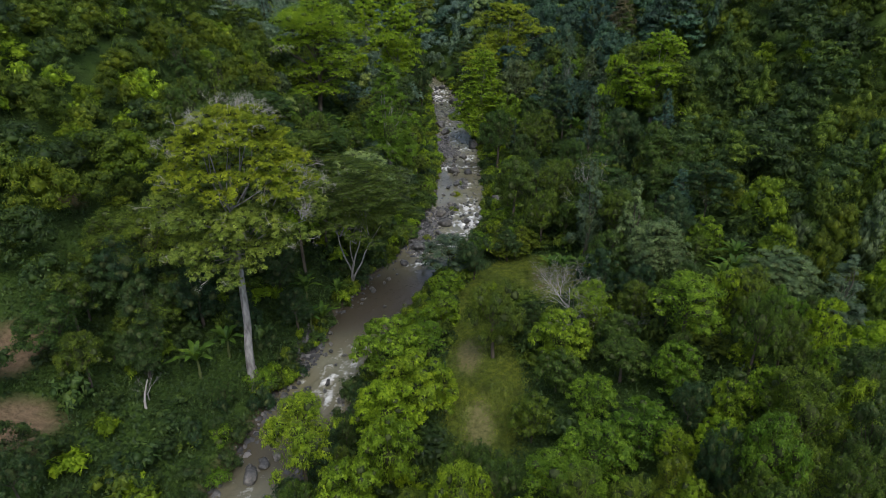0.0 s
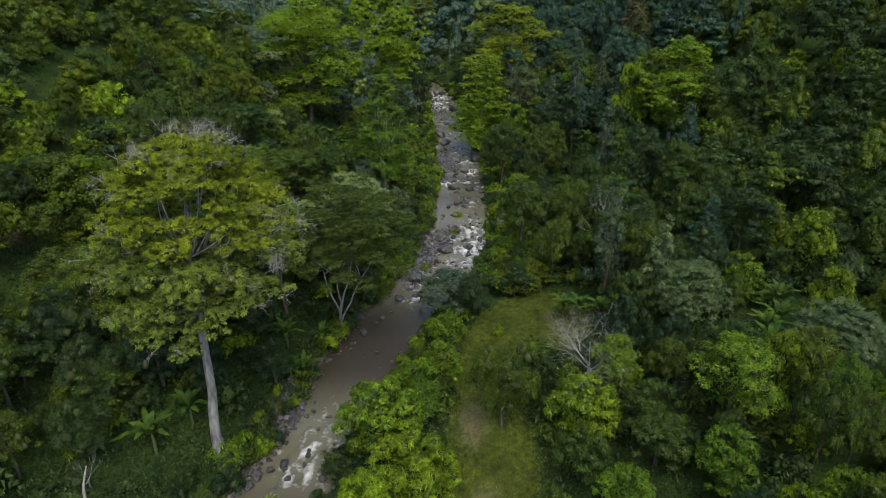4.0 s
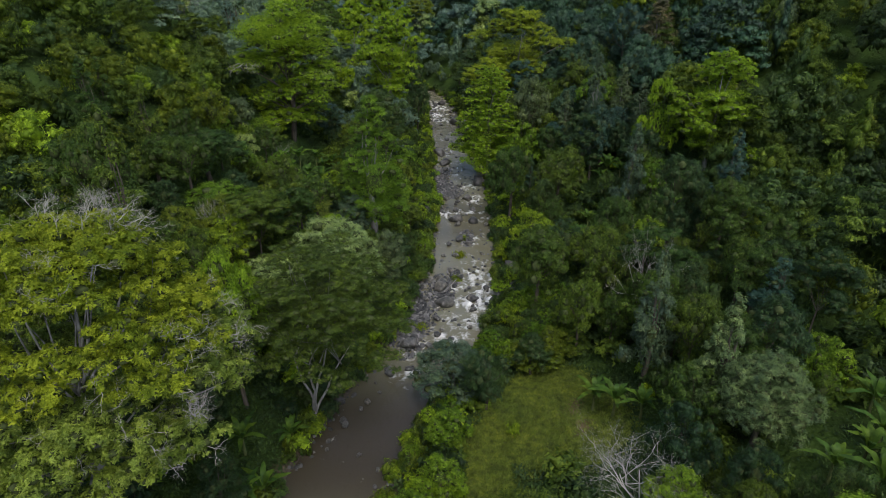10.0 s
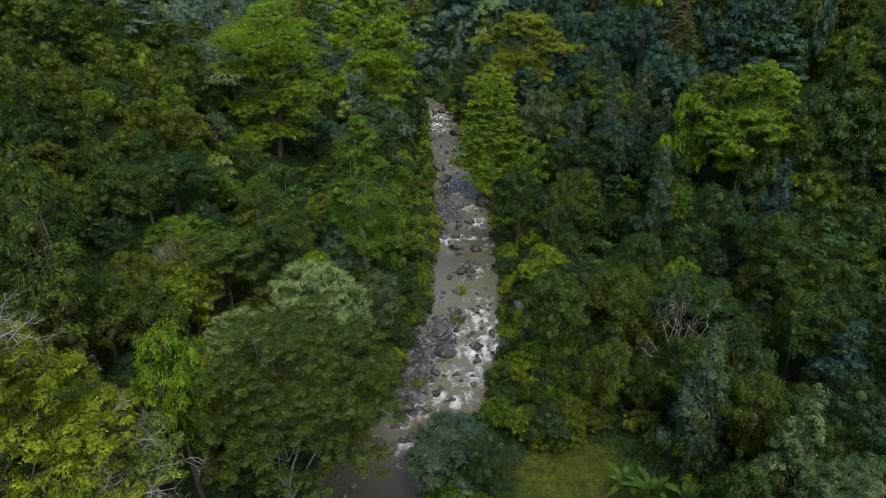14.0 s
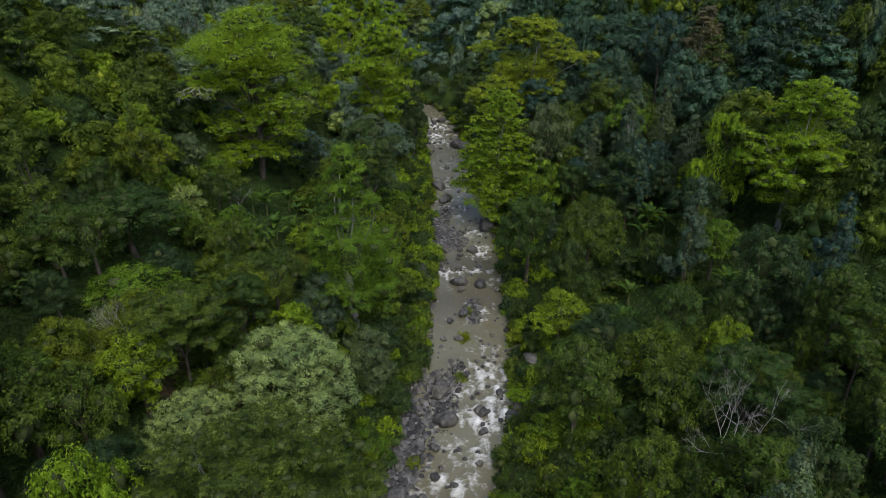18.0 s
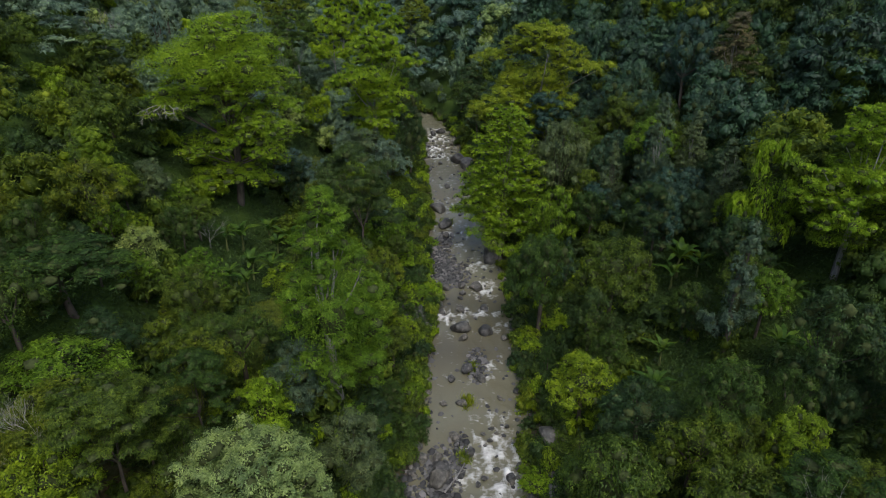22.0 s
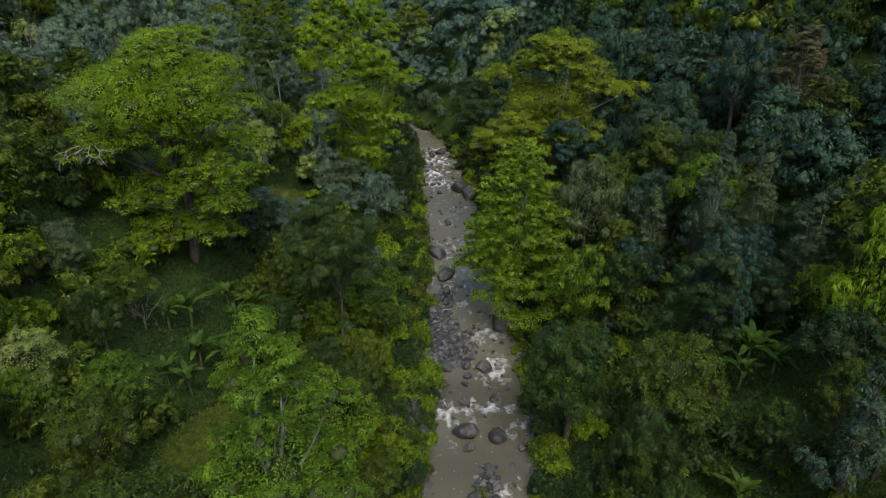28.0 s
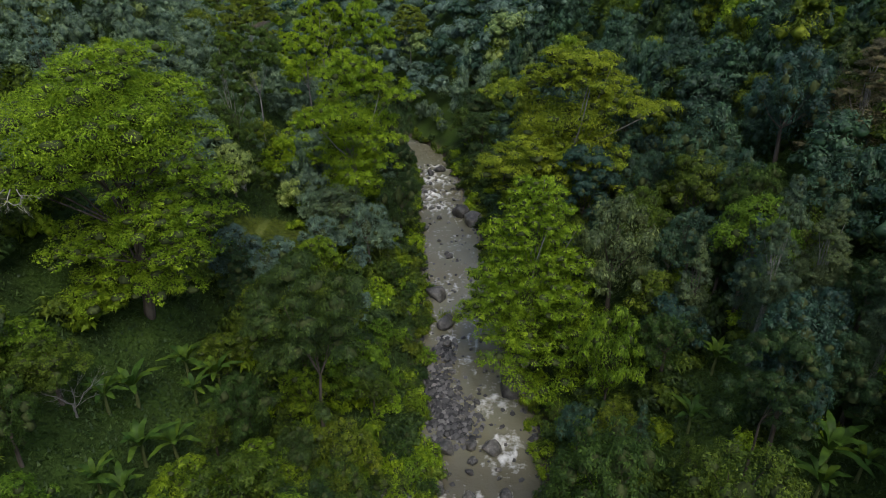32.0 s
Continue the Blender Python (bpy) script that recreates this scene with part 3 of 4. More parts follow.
def tree(kind, hue, x, y, height=None, radius=None, variant=0, label="", bark=None, top=None, turn=None, sink=0.25):
    """A tree with its foot on the ground; its crown is made once for each habit, hue and variant."""
    H, R, n, size = HABIT[kind]
    z = float(land(x, y))
    height = (top - z) if top else (height or H)
    sw = (radius / R) if radius else height / H
    m = Matrix.LocRotScale((x, y, z - sink), Euler((0, 0, random.uniform(0, 6.28) if turn is None else turn)), (sw, sw, (height + sink) / H))
    key = (kind, hue, variant)
    if key in protos:
        ob = again(protos[key], m)
        if label:
            ob["label"] = label
        return ob
    r = np.random.default_rng(sum(map(ord, kind + hue)) * 10 + variant)
    lb = lobes_of("dome" if kind == "farm" else kind, H, R, r)
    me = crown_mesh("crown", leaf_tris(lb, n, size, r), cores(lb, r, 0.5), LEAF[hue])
    if kind == "shrub":
        ob = new("shrub", me)
    else:
        ob = new(NAMES[kind])
        c = new("crown", me)
        c.parent = ob
        fork = np.array([r.uniform(-0.3, 0.3), r.uniform(-0.3, 0.3), H * (0.42 if kind != "feather" else 0.2)])
        rad = (0.022 if kind != "layer" else 0.013) * H
        tubes = [limb((0, 0, -0.3), fork, rad * 1.25, rad * 0.8, r, 0.04, 5, 8)]
        tops = [v for v in lb if v[2] > H * 0.6] or lb
        for q in r.permutation(len(tops))[:7]:
            tubes.append(limb(fork, tops[q][:3], rad * 0.34, rad * 0.06, r, 0.08, 5, 5))
        t = new("trunk", mesh_of("trunk", *join_tubes(tubes), bark or (PALE if kind in ("tier", "stack", "terrace") else BARK), True))
        t.parent = ob
    words = {"mid": "mid-green", "deep": "dark green", "bright": "bright green", "lime": "yellow-green", "pale": "pale green", "grey": "grey-green", "sage": "sage-green", "moss": "moss-green", "blue": "haze-blued green", "olive": "olive-yellow", "fresh": "fresh green", "silver": "haze-tinted green", "brown": "brownish"}[hue]
    shape = {"dome": "broadleaf tree with a domed leafy crown", "round": "broadleaf tree with a round dense crown", "farm": "broadleaf tree with a domed crown on the slope", "cloud": "broadleaf tree with a dense domed crown", "layer": "tree with flat spreading layers of foliage", "stack": "tree with stacked flat layers of foliage", "terrace": "tree with drooping fans of foliage",
             "tier": "tall tree with tiered billowing foliage", "cone": "slender pointed tree with upright foliage", "feather": "young tree with soft drooping foliage", "shrub": "leafy shrub of the undergrowth"}[kind]
    tagged(ob, label or f"{words} {shape}", "shrub" if kind == "shrub" else "tree", "shrubs of the valley" if kind == "shrub" else "trees of the valley")
    protos[key] = ob
    ob.matrix_basis = m
    return ob


wood_bits = {}
wood_stock = {}


def wood_piece(kind, hue, x, y, height, radius):
    """A tree or shrub of the deep woods, too many to count: added to one mesh."""
    pick = (kind, int(woods.integers(3)))
    H, R, n, size = HABIT["farm" if kind != "shrub" else "shrub"]
    if kind == "shrub":
        n, size = 330, 0.34
    if pick not in wood_stock:
        r = np.random.default_rng(300 + len(wood_stock))
        lb = lobes_of({"feather": "dome"}.get(kind, kind), H, R, r)
        if kind != "shrub":
            lb = [(q[0], q[1], q[2], q[3] * 1.3, q[4] * 1.3) for q in lb[:-1:2]] + lb[-1:]
        wood_stock[pick] = joined(leaf_tris(lb, n, size, r), cores(lb, r, 0.66, True))
    v, f = wood_stock[pick]
    a = woods.uniform(0, 6.283)
    c, s = math.cos(a) * radius / R, math.sin(a) * radius / R
    w = np.stack([v[:, 0] * c - v[:, 1] * s + x, v[:, 0] * s + v[:, 1] * c + y, v[:, 2] * height / H + float(land(x, y)) - 0.2], -1)
    wood_bits.setdefault(hue, []).append((w, f, np.full(len(w), woods.uniform(-1, 1))))


def wood_done(name, words):
    V, F, T, M, o = [], [], [], [], 0
    hues = sorted(wood_bits)
    for i, hue in enumerate(hues):
        for w, f, t in wood_bits[hue]:
            V.append(w)
            F.append(np.asarray(f) + o)
            T.append(t)
            M.append(np.full(len(f), i, np.int32))
            o += len(w)
    me = mesh_of(name, np.concatenate(V), np.concatenate(F), [LEAF[h] for h in hues])
    me.polygons.foreach_set("material_index", np.concatenate(M))
    float_layer(me, "tone", np.concatenate(T))
    wood_bits.clear()
    return tagged(new(name, me), words, "forest", kind="stuff")


def twigs(start, way, length, rad, depth, r, out, spread=0.55, up=0.25):
    end = np.asarray(start) + unit(way) * length
    out.append(limb(start, end, rad, rad * 0.6, r, 0.08, 4, 5 if depth > 1 else 3))
    if depth:
        for _ in range(3 if depth > 1 else 4):
            twigs(end - unit(way) * length * r.uniform(0, 0.45), unit(way) + spread * r.normal(size=3) + np.array([0, 0, up]), length * r.uniform(0.55, 0.85), rad * 0.55, depth - 1, r, out, spread, up)


bare_protos = {}


def bare_tree(x, y, height, label, seed=0, z=None, spread=0.55, mat=None, depth=3, limbs=5, wide=1.0):
    m = Matrix.LocRotScale((x, y, float(land(x, y)) - 0.2 if z is None else z), Euler((0, 0, random.uniform(0, 6.28))), (wide * height / 6.0, wide * height / 6.0, height / 6.0))
    if seed in bare_protos:
        ob = again(bare_protos[seed], m)
        ob["label"] = label
        return ob
    r = np.random.default_rng(seed + 50)
    ob = new("bare_tree")
    t = new("trunk", mesh_of("trunk", *limb((0, 0, 0), (0.1, 0, 1.6), 0.11, 0.085, r, 0.04, 5, 7), mat or PALE, True))
    t.parent = ob
    for k in range(limbs):
        out = []
        a = k * 6.3 / limbs + r.uniform(0, 0.6)
        twigs((0.1, 0, 1.0 + 0.15 * k), (math.cos(a) * 0.7, math.sin(a) * 0.7, 0.9), 1.5, 0.028, depth, r, out, spread)
        b = new("branch", mesh_of("branch", *join_tubes(out), mat or PALE, True))
        b.parent = ob
    tagged(ob, label, "bare tree", "bare trees")
    ob.matrix_basis = m
    bare_protos[seed] = ob
    return ob


banana_proto = {}


def banana(x, y, size=1.0, variant=0, z=None):
    """A banana plant: a soft stem and arching paddle leaves, each with a folded midrib."""
    m = Matrix.LocRotScale((x, y, float(land(x, y)) - 0.15 if z is None else z), Euler((0, 0, random.uniform(0, 6.28))), (size,) * 3)
    if variant in banana_proto:
        return again(banana_proto[variant], m)
    r = np.random.default_rng(90 + variant)
    ob = new("banana_plant")
    s = new("stem", mesh_of("stem", *limb((0, 0, 0), (0.1, 0.05, 2.3), 0.17, 0.09, r, 0.03, 5, 8), BANANA_STEM, True))
    s.parent = ob
    for k in range(11):
        a = k * 2.4 + r.uniform(-0.3, 0.3)
        ln, rise = r.uniform(2.5, 3.5), r.uniform(0.8, 1.42)
        V, F = [], []
        for i in range(8):
            t = i / 7
            out = 0.1 + ln * t * math.cos(rise) * (1 + 0.25 * t)
            h = 2.2 + ln * (math.sin(rise) * t - 0.50 * t * t)
            w = 0.05 if i == 0 else 0.25 * math.sin(math.pi * min(1, 0.12 + 0.86 * t)) ** 0.6
            for q in (-1, 0, 1):
                V.append((math.cos(a) * out - math.sin(a) * q * w, math.sin(a) * out + math.cos(a) * q * w, h + (0.10 * abs(q) if t < 0.7 else -0.05 * abs(q)) + r.uniform(-0.03, 0.03)))
        for i in range(7):
            for q in (0, 1):
                F.append((i * 3 + q, i * 3 + q + 1, i * 3 + q + 4, i * 3 + q + 3))
        b = new("leaf", mesh_of("leaf", V, F, BANANA_LEAF, True))
        b.parent = ob
    tagged(ob, "green banana plant with long arching paddle leaves", "banana plant", "banana plants")
    ob.matrix_basis = m
    banana_proto[variant] = ob
    return ob


BANANA_LEAF = foliage("banana_leaf", (0.045, 0.092, 0.012), (0.074, 0.132, 0.016), (0.112, 0.180, 0.025), 0.35)
BANANA_STEM = bark_of("banana_stem", (0.06, 0.08, 0.02), (0.14, 0.15, 0.05))

# ---- landmark trees ----
# sprays of the umbrella tree: across, height, half width
GIANT = ((1.5, 24.4, 3.5), (-0.2, 21.8, 6.8), (4.5, 21.4, 3.4), (1.5, 18.7, 4.3), (-2.9, 18.4, 3.6), (-7.0, 14.8, 4.1), (0.1, 16.2, 4.5), (5.5, 17.1, 3.2), (5.6, 13.0, 3.9), (1.8, 10.4, 4.4), (6.2, 9.2, 2.5), (-1.3, 5.9, 4.1), (2.5, 5.1, 3.7), (-3.0, 9.4, 2.7))

taken = []


def mark(x, y, r):
    taken.append((x, y, r))


def lone(kind, hue, x, y, top, radius, variant=0, label="", bark=None, room=None):
    mark(x, y, radius * (room or (0.6 if radius < 6 else 0.28)))
    return tree(kind, hue, x, y, top=top, radius=radius, variant=variant, label=label, bark=bark)


def pad(x, y, z, a, r, flat=0.36, droop=0.35, n=10):
    """A spreading spray of foliage: small puffs on a shallow dome that droops at its rim."""
    out = []
    for i in range(n):
        b, g = i * 2.4 + x, math.sqrt((i + 0.3) / n) * 0.86 * a
        q = a * r.uniform(0.26, 0.42)
        out.append((x + math.cos(b) * g, y + math.sin(b) * g, z - droop * a * (g / a) ** 2 + r.normal(0, 0.05) * a, q, q * flat * r.uniform(0.8, 1.4)))
    return out


def dome_pads(cx, cy, low, top, R, n, a, r, lowest=-0.15):
    """Sprays set over a dome, some way apart."""
    out = []
    for i in range(n):
        u = 1 - (1 - lowest) * (i + 0.5) / n
        w = math.sqrt(max(0.0, 1 - u * u)) * R * r.uniform(0.82, 1.04)
        out.append((cx + math.cos(i * 2.4) * w, cy + math.sin(i * 2.4) * w, low + (top - low) * u + r.normal(0, 0.5), a * r.uniform(0.7, 1.25)))
    return out


# the tall pale-stemmed tree on the bank
r = np.random.default_rng(4)
big = new("emergent_tree")
foot_z = float(land(-20.0, 50.6) - land(-20.4, 53.6)) - 0.4
stem = [limb((0.4, -3.0, foot_z), (0.2, -1.4, 6.0), 0.50, 0.38, r, 0.04, 6, 12), limb((0.2, -1.4, 6.0), (0.0, -0.4, 13.5), 0.38, 0.32, r, 0.02, 7, 12)]
for a in (0.3, 1.9, 3.4, 4.9):
    stem.append(limb((0.3 + 0.25 * math.cos(a), -2.4 + 0.25 * math.sin(a), foot_z + 2.4), (0.4 + 0.8 * math.cos(a), -3.0 + 0.8 * math.sin(a), foot_z - 0.2), 0.16, 0.28, r, 0.05, 5, 6))
upper, lower = [], []
for x, y, z, a in dome_pads(0.4, 1.6, 17.4, 27.6, 7.1, 66, 1.9, r, -0.10):
    (upper if z > 20.5 else lower).extend(pad(x, y, z, a, r, 0.6, 0.5, 9))
    if r.uniform() < 0.3:
        stem.append(limb((0.0, -0.2, r.uniform(13.5, 18.5)), (x, y, z - 0.5), 0.09, 0.03, r, 0.08, 7, 5))
for x, y, z, a in ((-1.5, -4.6, 14.6, 2.0), (2.2, -4.8, 14.8, 1.9), (-4.4, -3.2, 14.9, 1.8), (4.6, -2.6, 16.0, 1.8), (0.6, -2.2, 16.2, 2.0), (-2.6, -5.6, 16.6, 1.7), (0.8, -5.8, 13.6, 1.4), (-4.8, -1.0, 14.6, 1.5)):
    lower.extend(pad(x, y, z, a, r, 0.6, 0.5, 9))
    stem.append(limb((0.0, -0.4, 13.5), (x, y, z - 0.4), 0.10, 0.03, r, 0.08, 7, 5))
for k in range(16):
    a, f = k * 2.4, 5.2 * math.sqrt((k + 0.5) / 16)
    lower.extend(pad(0.2 + math.cos(a) * f, 0.6 + math.sin(a) * f, 18.5 + 1.2 * math.sin(k * 1.7) - 0.08 * f * f, 2.0, r, 0.6, 0.5, 8))
stem.append(limb((0.0, -0.4, 13.5), (-0.3, 2.0, 22), 0.36, 0.08, r, 0.04, 6, 8))
t = new("trunk", mesh_of("trunk", *join_tubes(stem), PALE, True))
t.parent = big
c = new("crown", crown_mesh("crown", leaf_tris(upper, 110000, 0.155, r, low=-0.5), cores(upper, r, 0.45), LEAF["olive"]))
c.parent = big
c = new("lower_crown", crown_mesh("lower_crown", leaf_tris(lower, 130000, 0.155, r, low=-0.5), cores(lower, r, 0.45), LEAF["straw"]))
c.parent = big
high = sorted(upper, key=lambda v: -v[2])[::3]
for k in range(110):
    out = []
    q = high[k] if k < 14 else (upper + lower)[int(r.integers(len(upper) + len(lower)))]
    twigs((q[0], q[1], q[2] - 0.2), unit(np.array([q[0] * 0.5, (q[1] - 1.6) * 0.5, 2.0 if k < 14 else 0.6])), 0.85, 0.022, 4 if k < 12 else 3, r, out, 0.8, 0.06)
    b = new("branch", mesh_of("branch", *join_tubes(out), TWIG, True))
    b.parent = big
for x, y, z in ((0.5, 4.5, 27.2), (2.4, 4.6, 26.6), (-3.6, 4.0, 25.6), (-6.0, 2.0, 24.0), (6.4, 1.0, 21.6), (7.2, -2.0, 19.0)):
    for k in range(3):
        out = []
        twigs((x, y, z - 1.0), r.normal(0, 0.6, 3) + (0, 0, 0.9), 1.15, 0.03, 4, r, out, 0.8, 0.05)
        b = new("branch", mesh_of("branch", *join_tubes(out), TWIG, True))
        b.parent = big
tagged(big, "tall olive-yellow tree with long pale trunk and grey twigs", "tree", "trees of the valley")
big.matrix_basis = Matrix.Translation((-20.4, 53.6, float(land(-20.4, 53.6))))
mark(-20.8, 55, 7)

# the forked tree that spreads over the pool
r = np.random.default_rng(14)
forked = new("forked_tree")
lobes, stems = [], []
for x, y, z, a in dome_pads(2.0, -0.2, 10.4, 18.8, 6.8, 46, 1.9, r, -0.05):
    lobes += pad(x, y, z, a, r, 0.3, 0.25, 9)
lobes += [(2.0, 0.0, 12.4, 4.6, 2.2), (2.2, 0.4, 15.0, 3.2, 1.6)]
for a, lean, top in ((0.1, 4.4, 9.5), (0.9, 3.0, 11.5), (2.6, 2.2, 10.5), (5.4, 2.6, 10.5)):
    p1 = (0.35 * lean * math.cos(a), 0.35 * lean * math.sin(a), top * 0.42)
    stems.append(limb((0.12 * math.cos(a), 0.12 * math.sin(a), -0.4), p1, 0.16, 0.11, r, 0.12, 6, 8))
    stems.append(limb(p1, (lean * math.cos(a), lean * math.sin(a), top), 0.11, 0.04, r, 0.12, 7, 7))
    for q in range(4):
        stems.append(limb((0.7 * lean * math.cos(a), 0.7 * lean * math.sin(a), top * 0.72), lobes[int(r.integers(len(lobes) - 2))][:3], 0.05, 0.02, r, 0.1, 5, 5))
t = new("trunk", mesh_of("trunk", *join_tubes(stems), PALE, True))
t.parent = forked
c = new("crown", crown_mesh("crown", leaf_tris(lobes, 120000, 0.135, r, low=-0.1), cores(lobes, r, 0.5), LEAF["moss"]))
c.parent = forked
tagged(forked, "dark green spreading tree with forked pale stems over the water", "tree", "trees of the valley")
forked.matrix_basis = Matrix.Translation((-12.6, 72.4, float(land(-12.6, 72.4)) + 0.1))
mark(-11.6, 72.4, 5.5)

# the huge umbrella tree on the slope
r = np.random.default_rng(24)
giant = new("umbrella_tree")
lobes, stems = [], []
for x, z, a in GIANT:
    for y, dx, k in ((-2.8, 0.0, 1.0), (0.6, -0.7, 1.0), (3.6, 0.6, 0.9)):
        y0 = y + r.uniform(-1.5, 1.5)
        lobes += pad(x + dx, y0, z + (0.7 if y > 0 else 0), a * k * 1.12, r, 0.5, 0.42, 14)
        stems.append(limb((0.2, 0.0, max(4.0, z * 0.62)), (x + dx, y0, z - 0.5), 0.14, 0.04, r, 0.06, 6, 5))
lobes += [(1.0, 0.4, 17.0, 3.4, 2.6), (0.5, 0.4, 12.0, 2.6, 2.2)]
stems += [limb((0, 0, -0.6), (0.6, 0.2, 9.0), 0.55, 0.42, r, 0.03, 6, 10), limb((0.6, 0.2, 9.0), (0.2, 0.2, 20.0), 0.42, 0.12, r, 0.04, 6, 8)]
t = new("trunk", mesh_of("trunk", *join_tubes(stems), BARK, True))
t.parent = giant
c = new("crown", crown_mesh("crown", leaf_tris(lobes, 150000, 0.20, r, low=0.0), cores(lobes, r, 0.4), LEAF["lime"]))
c.parent = giant
for k in range(4):
    out = []
    twigs((-6.6 + k * 0.5, -5.0, 15.2), (-0.6 + 0.4 * k, -0.6, -0.2), 1.5, 0.05, 3, r, out, 0.6, -0.1)
    b = tagged(new("branch", mesh_of("branch", *join_tubes(out), TWIG, True)), "dead grey branch")
    b.parent = giant
tagged(giant, "huge yellow-green umbrella tree with wide flat layers", "tree", "trees of the valley")
giant.matrix_basis = Matrix.Translation((-29.0, 141.0, float(land(-29.0, 141.0))))
mark(-29.5, 141.0, 7.5)
mark(-33.0, 135.0, 4.0)

DEAD = "leafless grey tree with fine branching twigs"
# left bank and slope
lone("cloud", "pale", -12.2, 88.5, 15.4, 6.0, 0, "pale grey-green tree with a dense domed crown")
lone("cloud", "pale", -18.4, 83.5, 13.2, 4.0, 1)
lone("tier", "bright", -9.4, 104.0, 26.2, 7.4, 0, "tall yellow-green tree with billowing tiers beside the river", PALE)
lone("layer", "deep", -10.2, 130.5, 21.5, 6.2, 0, "dark green tree with open layered crown beside the river")
lone("stack", "lime", -12.6, 175.0, 30.0, 9.2, 1, "yellow-green layered tree farther up the valley")
lone("tier", "mid", -28.5, 172.0, 32.4, 5.5, 1)
lone("layer", "lime", -16.0, 225.0, 33.0, 7.0, 0)
for x, y, top, rad, hue in ((-30.5, 192.0, 31.5, 5.5, "fresh"), (-25.0, 206.0, 31.0, 6.0, "lime"), (-37.0, 212.0, 36.0, 6.5, "fresh"), (-28.0, 238.0, 34.0, 7.0, "lime"), (-46.0, 228.0, 40.0, 6.5, "fresh"), (-8.0, 250.0, 30.0, 6.0, "fresh")):
    lone("layer", hue, x, y, top, rad, 1, bark=PALE)
lone("dome", "grey", -13.8, 166.0, 14.6, 5.0, 0)
lone("round", "deep", -6.2, 172.0, 15.8, 3.6, 0, "dark tree leaning over the river bank")
for x, y, top, rad in ((-7.6, 190.0, 14.5, 3.4), (-8.6, 201.0, 17.0, 4.0), (-9.2, 211.0, 18.0, 4.4), (-12.5, 220.0, 19.0, 4.6), (-16.0, 210.0, 18.0, 4.4)):
    lone("round" if y < 205 else "dome", "deep" if y < 215 else "mid", x, y, top, rad, 0)
lone("dome", "bright", -27.5, 95.5, 18.0, 5.0, 0)
lone("dome", "mid", -31.5, 104.5, 21.8, 5.8, 0)
lone("feather", "lime", -14.5, 98.0, 12.0, 2.8, 0)
lone("round", "grey", -7.2, 96.0, 10.8, 3.2, 1)
lone("cone", "mid", -29.0, 77.0, 30.5, 4.2, 0)
lone("dome", "mid", -35.5, 84.0, 29.0, 4.6, 1)
lone("dome", "lime", -18.4, 71.0, 21.6, 3.6, 0, "rounded yellow-green tree behind the spreading tree")
lone("dome", "bright", -11.4, 36.3, 12.8, 3.4, 1, "bright yellow-green tree at the water's edge")
lone("dome", "mid", -36.0, 62.0, 18.0, 5.0, 1)
for i, (x, y, h, rad) in enumerate(((-26.5, 56.0, 8.0, 3.0), (-30.0, 52.5, 8.5, 3.2), (-25.0, 61.5, 8.0, 3.0), (-17.5, 61.0, 6.0, 2.6), (-20.5, 65.5, 7.5, 2.8), (-29.0, 47.5, 6.5, 2.6), (-33.5, 56.5, 9.0, 3.4), (-22.5, 57.0, 6.0, 2.6))):
    tree("round", "deep", x, y, h, rad, i % 2)
lone("round", "mid", -15.6, 128.0, 13.0, 2.8, 0)
lone("dome", "fresh", -29.5, 127.0, 17.0, 3.2, 1)
lone("feather", "bright", -18.4, 121.5, 10.0, 2.4, 1)
bare_tree(-25.8, 90.5, 11.0, DEAD, 5, mat=TWIG, depth=4, wide=0.7)
bare_tree(-50.0, 154.5, 10.0, DEAD, 2, spread=0.25)
bare_tree(-28.2, 126.5, 6.0, DEAD, 1)
bare_tree(-28.0, 45.0, 4.0, DEAD, 2, spread=0.25)
stump = new("dead_stem", mesh_of("dead_stem", *join_tubes([limb((0, 0, -0.3), (0.5, 0.4, 2.6), 0.13, 0.05, np.random.default_rng(8), 0.1, 6, 7), limb((0.25, 0.2, 1.2), (0.9, 0.1, 2.3), 0.06, 0.02, np.random.default_rng(9), 0.1, 4, 5)]), TWIG, True))
stump.matrix_basis = Matrix.Translation((-27.9, 44.0, float(land(-27.9, 44.0)))) @ Matrix.Diagonal((1.15, 1.15, 1.15, 1))
tagged(stump, "broken white dead stem standing in the undergrowth", "dead stem")
mark(-27.0, 41.5, 4.0)
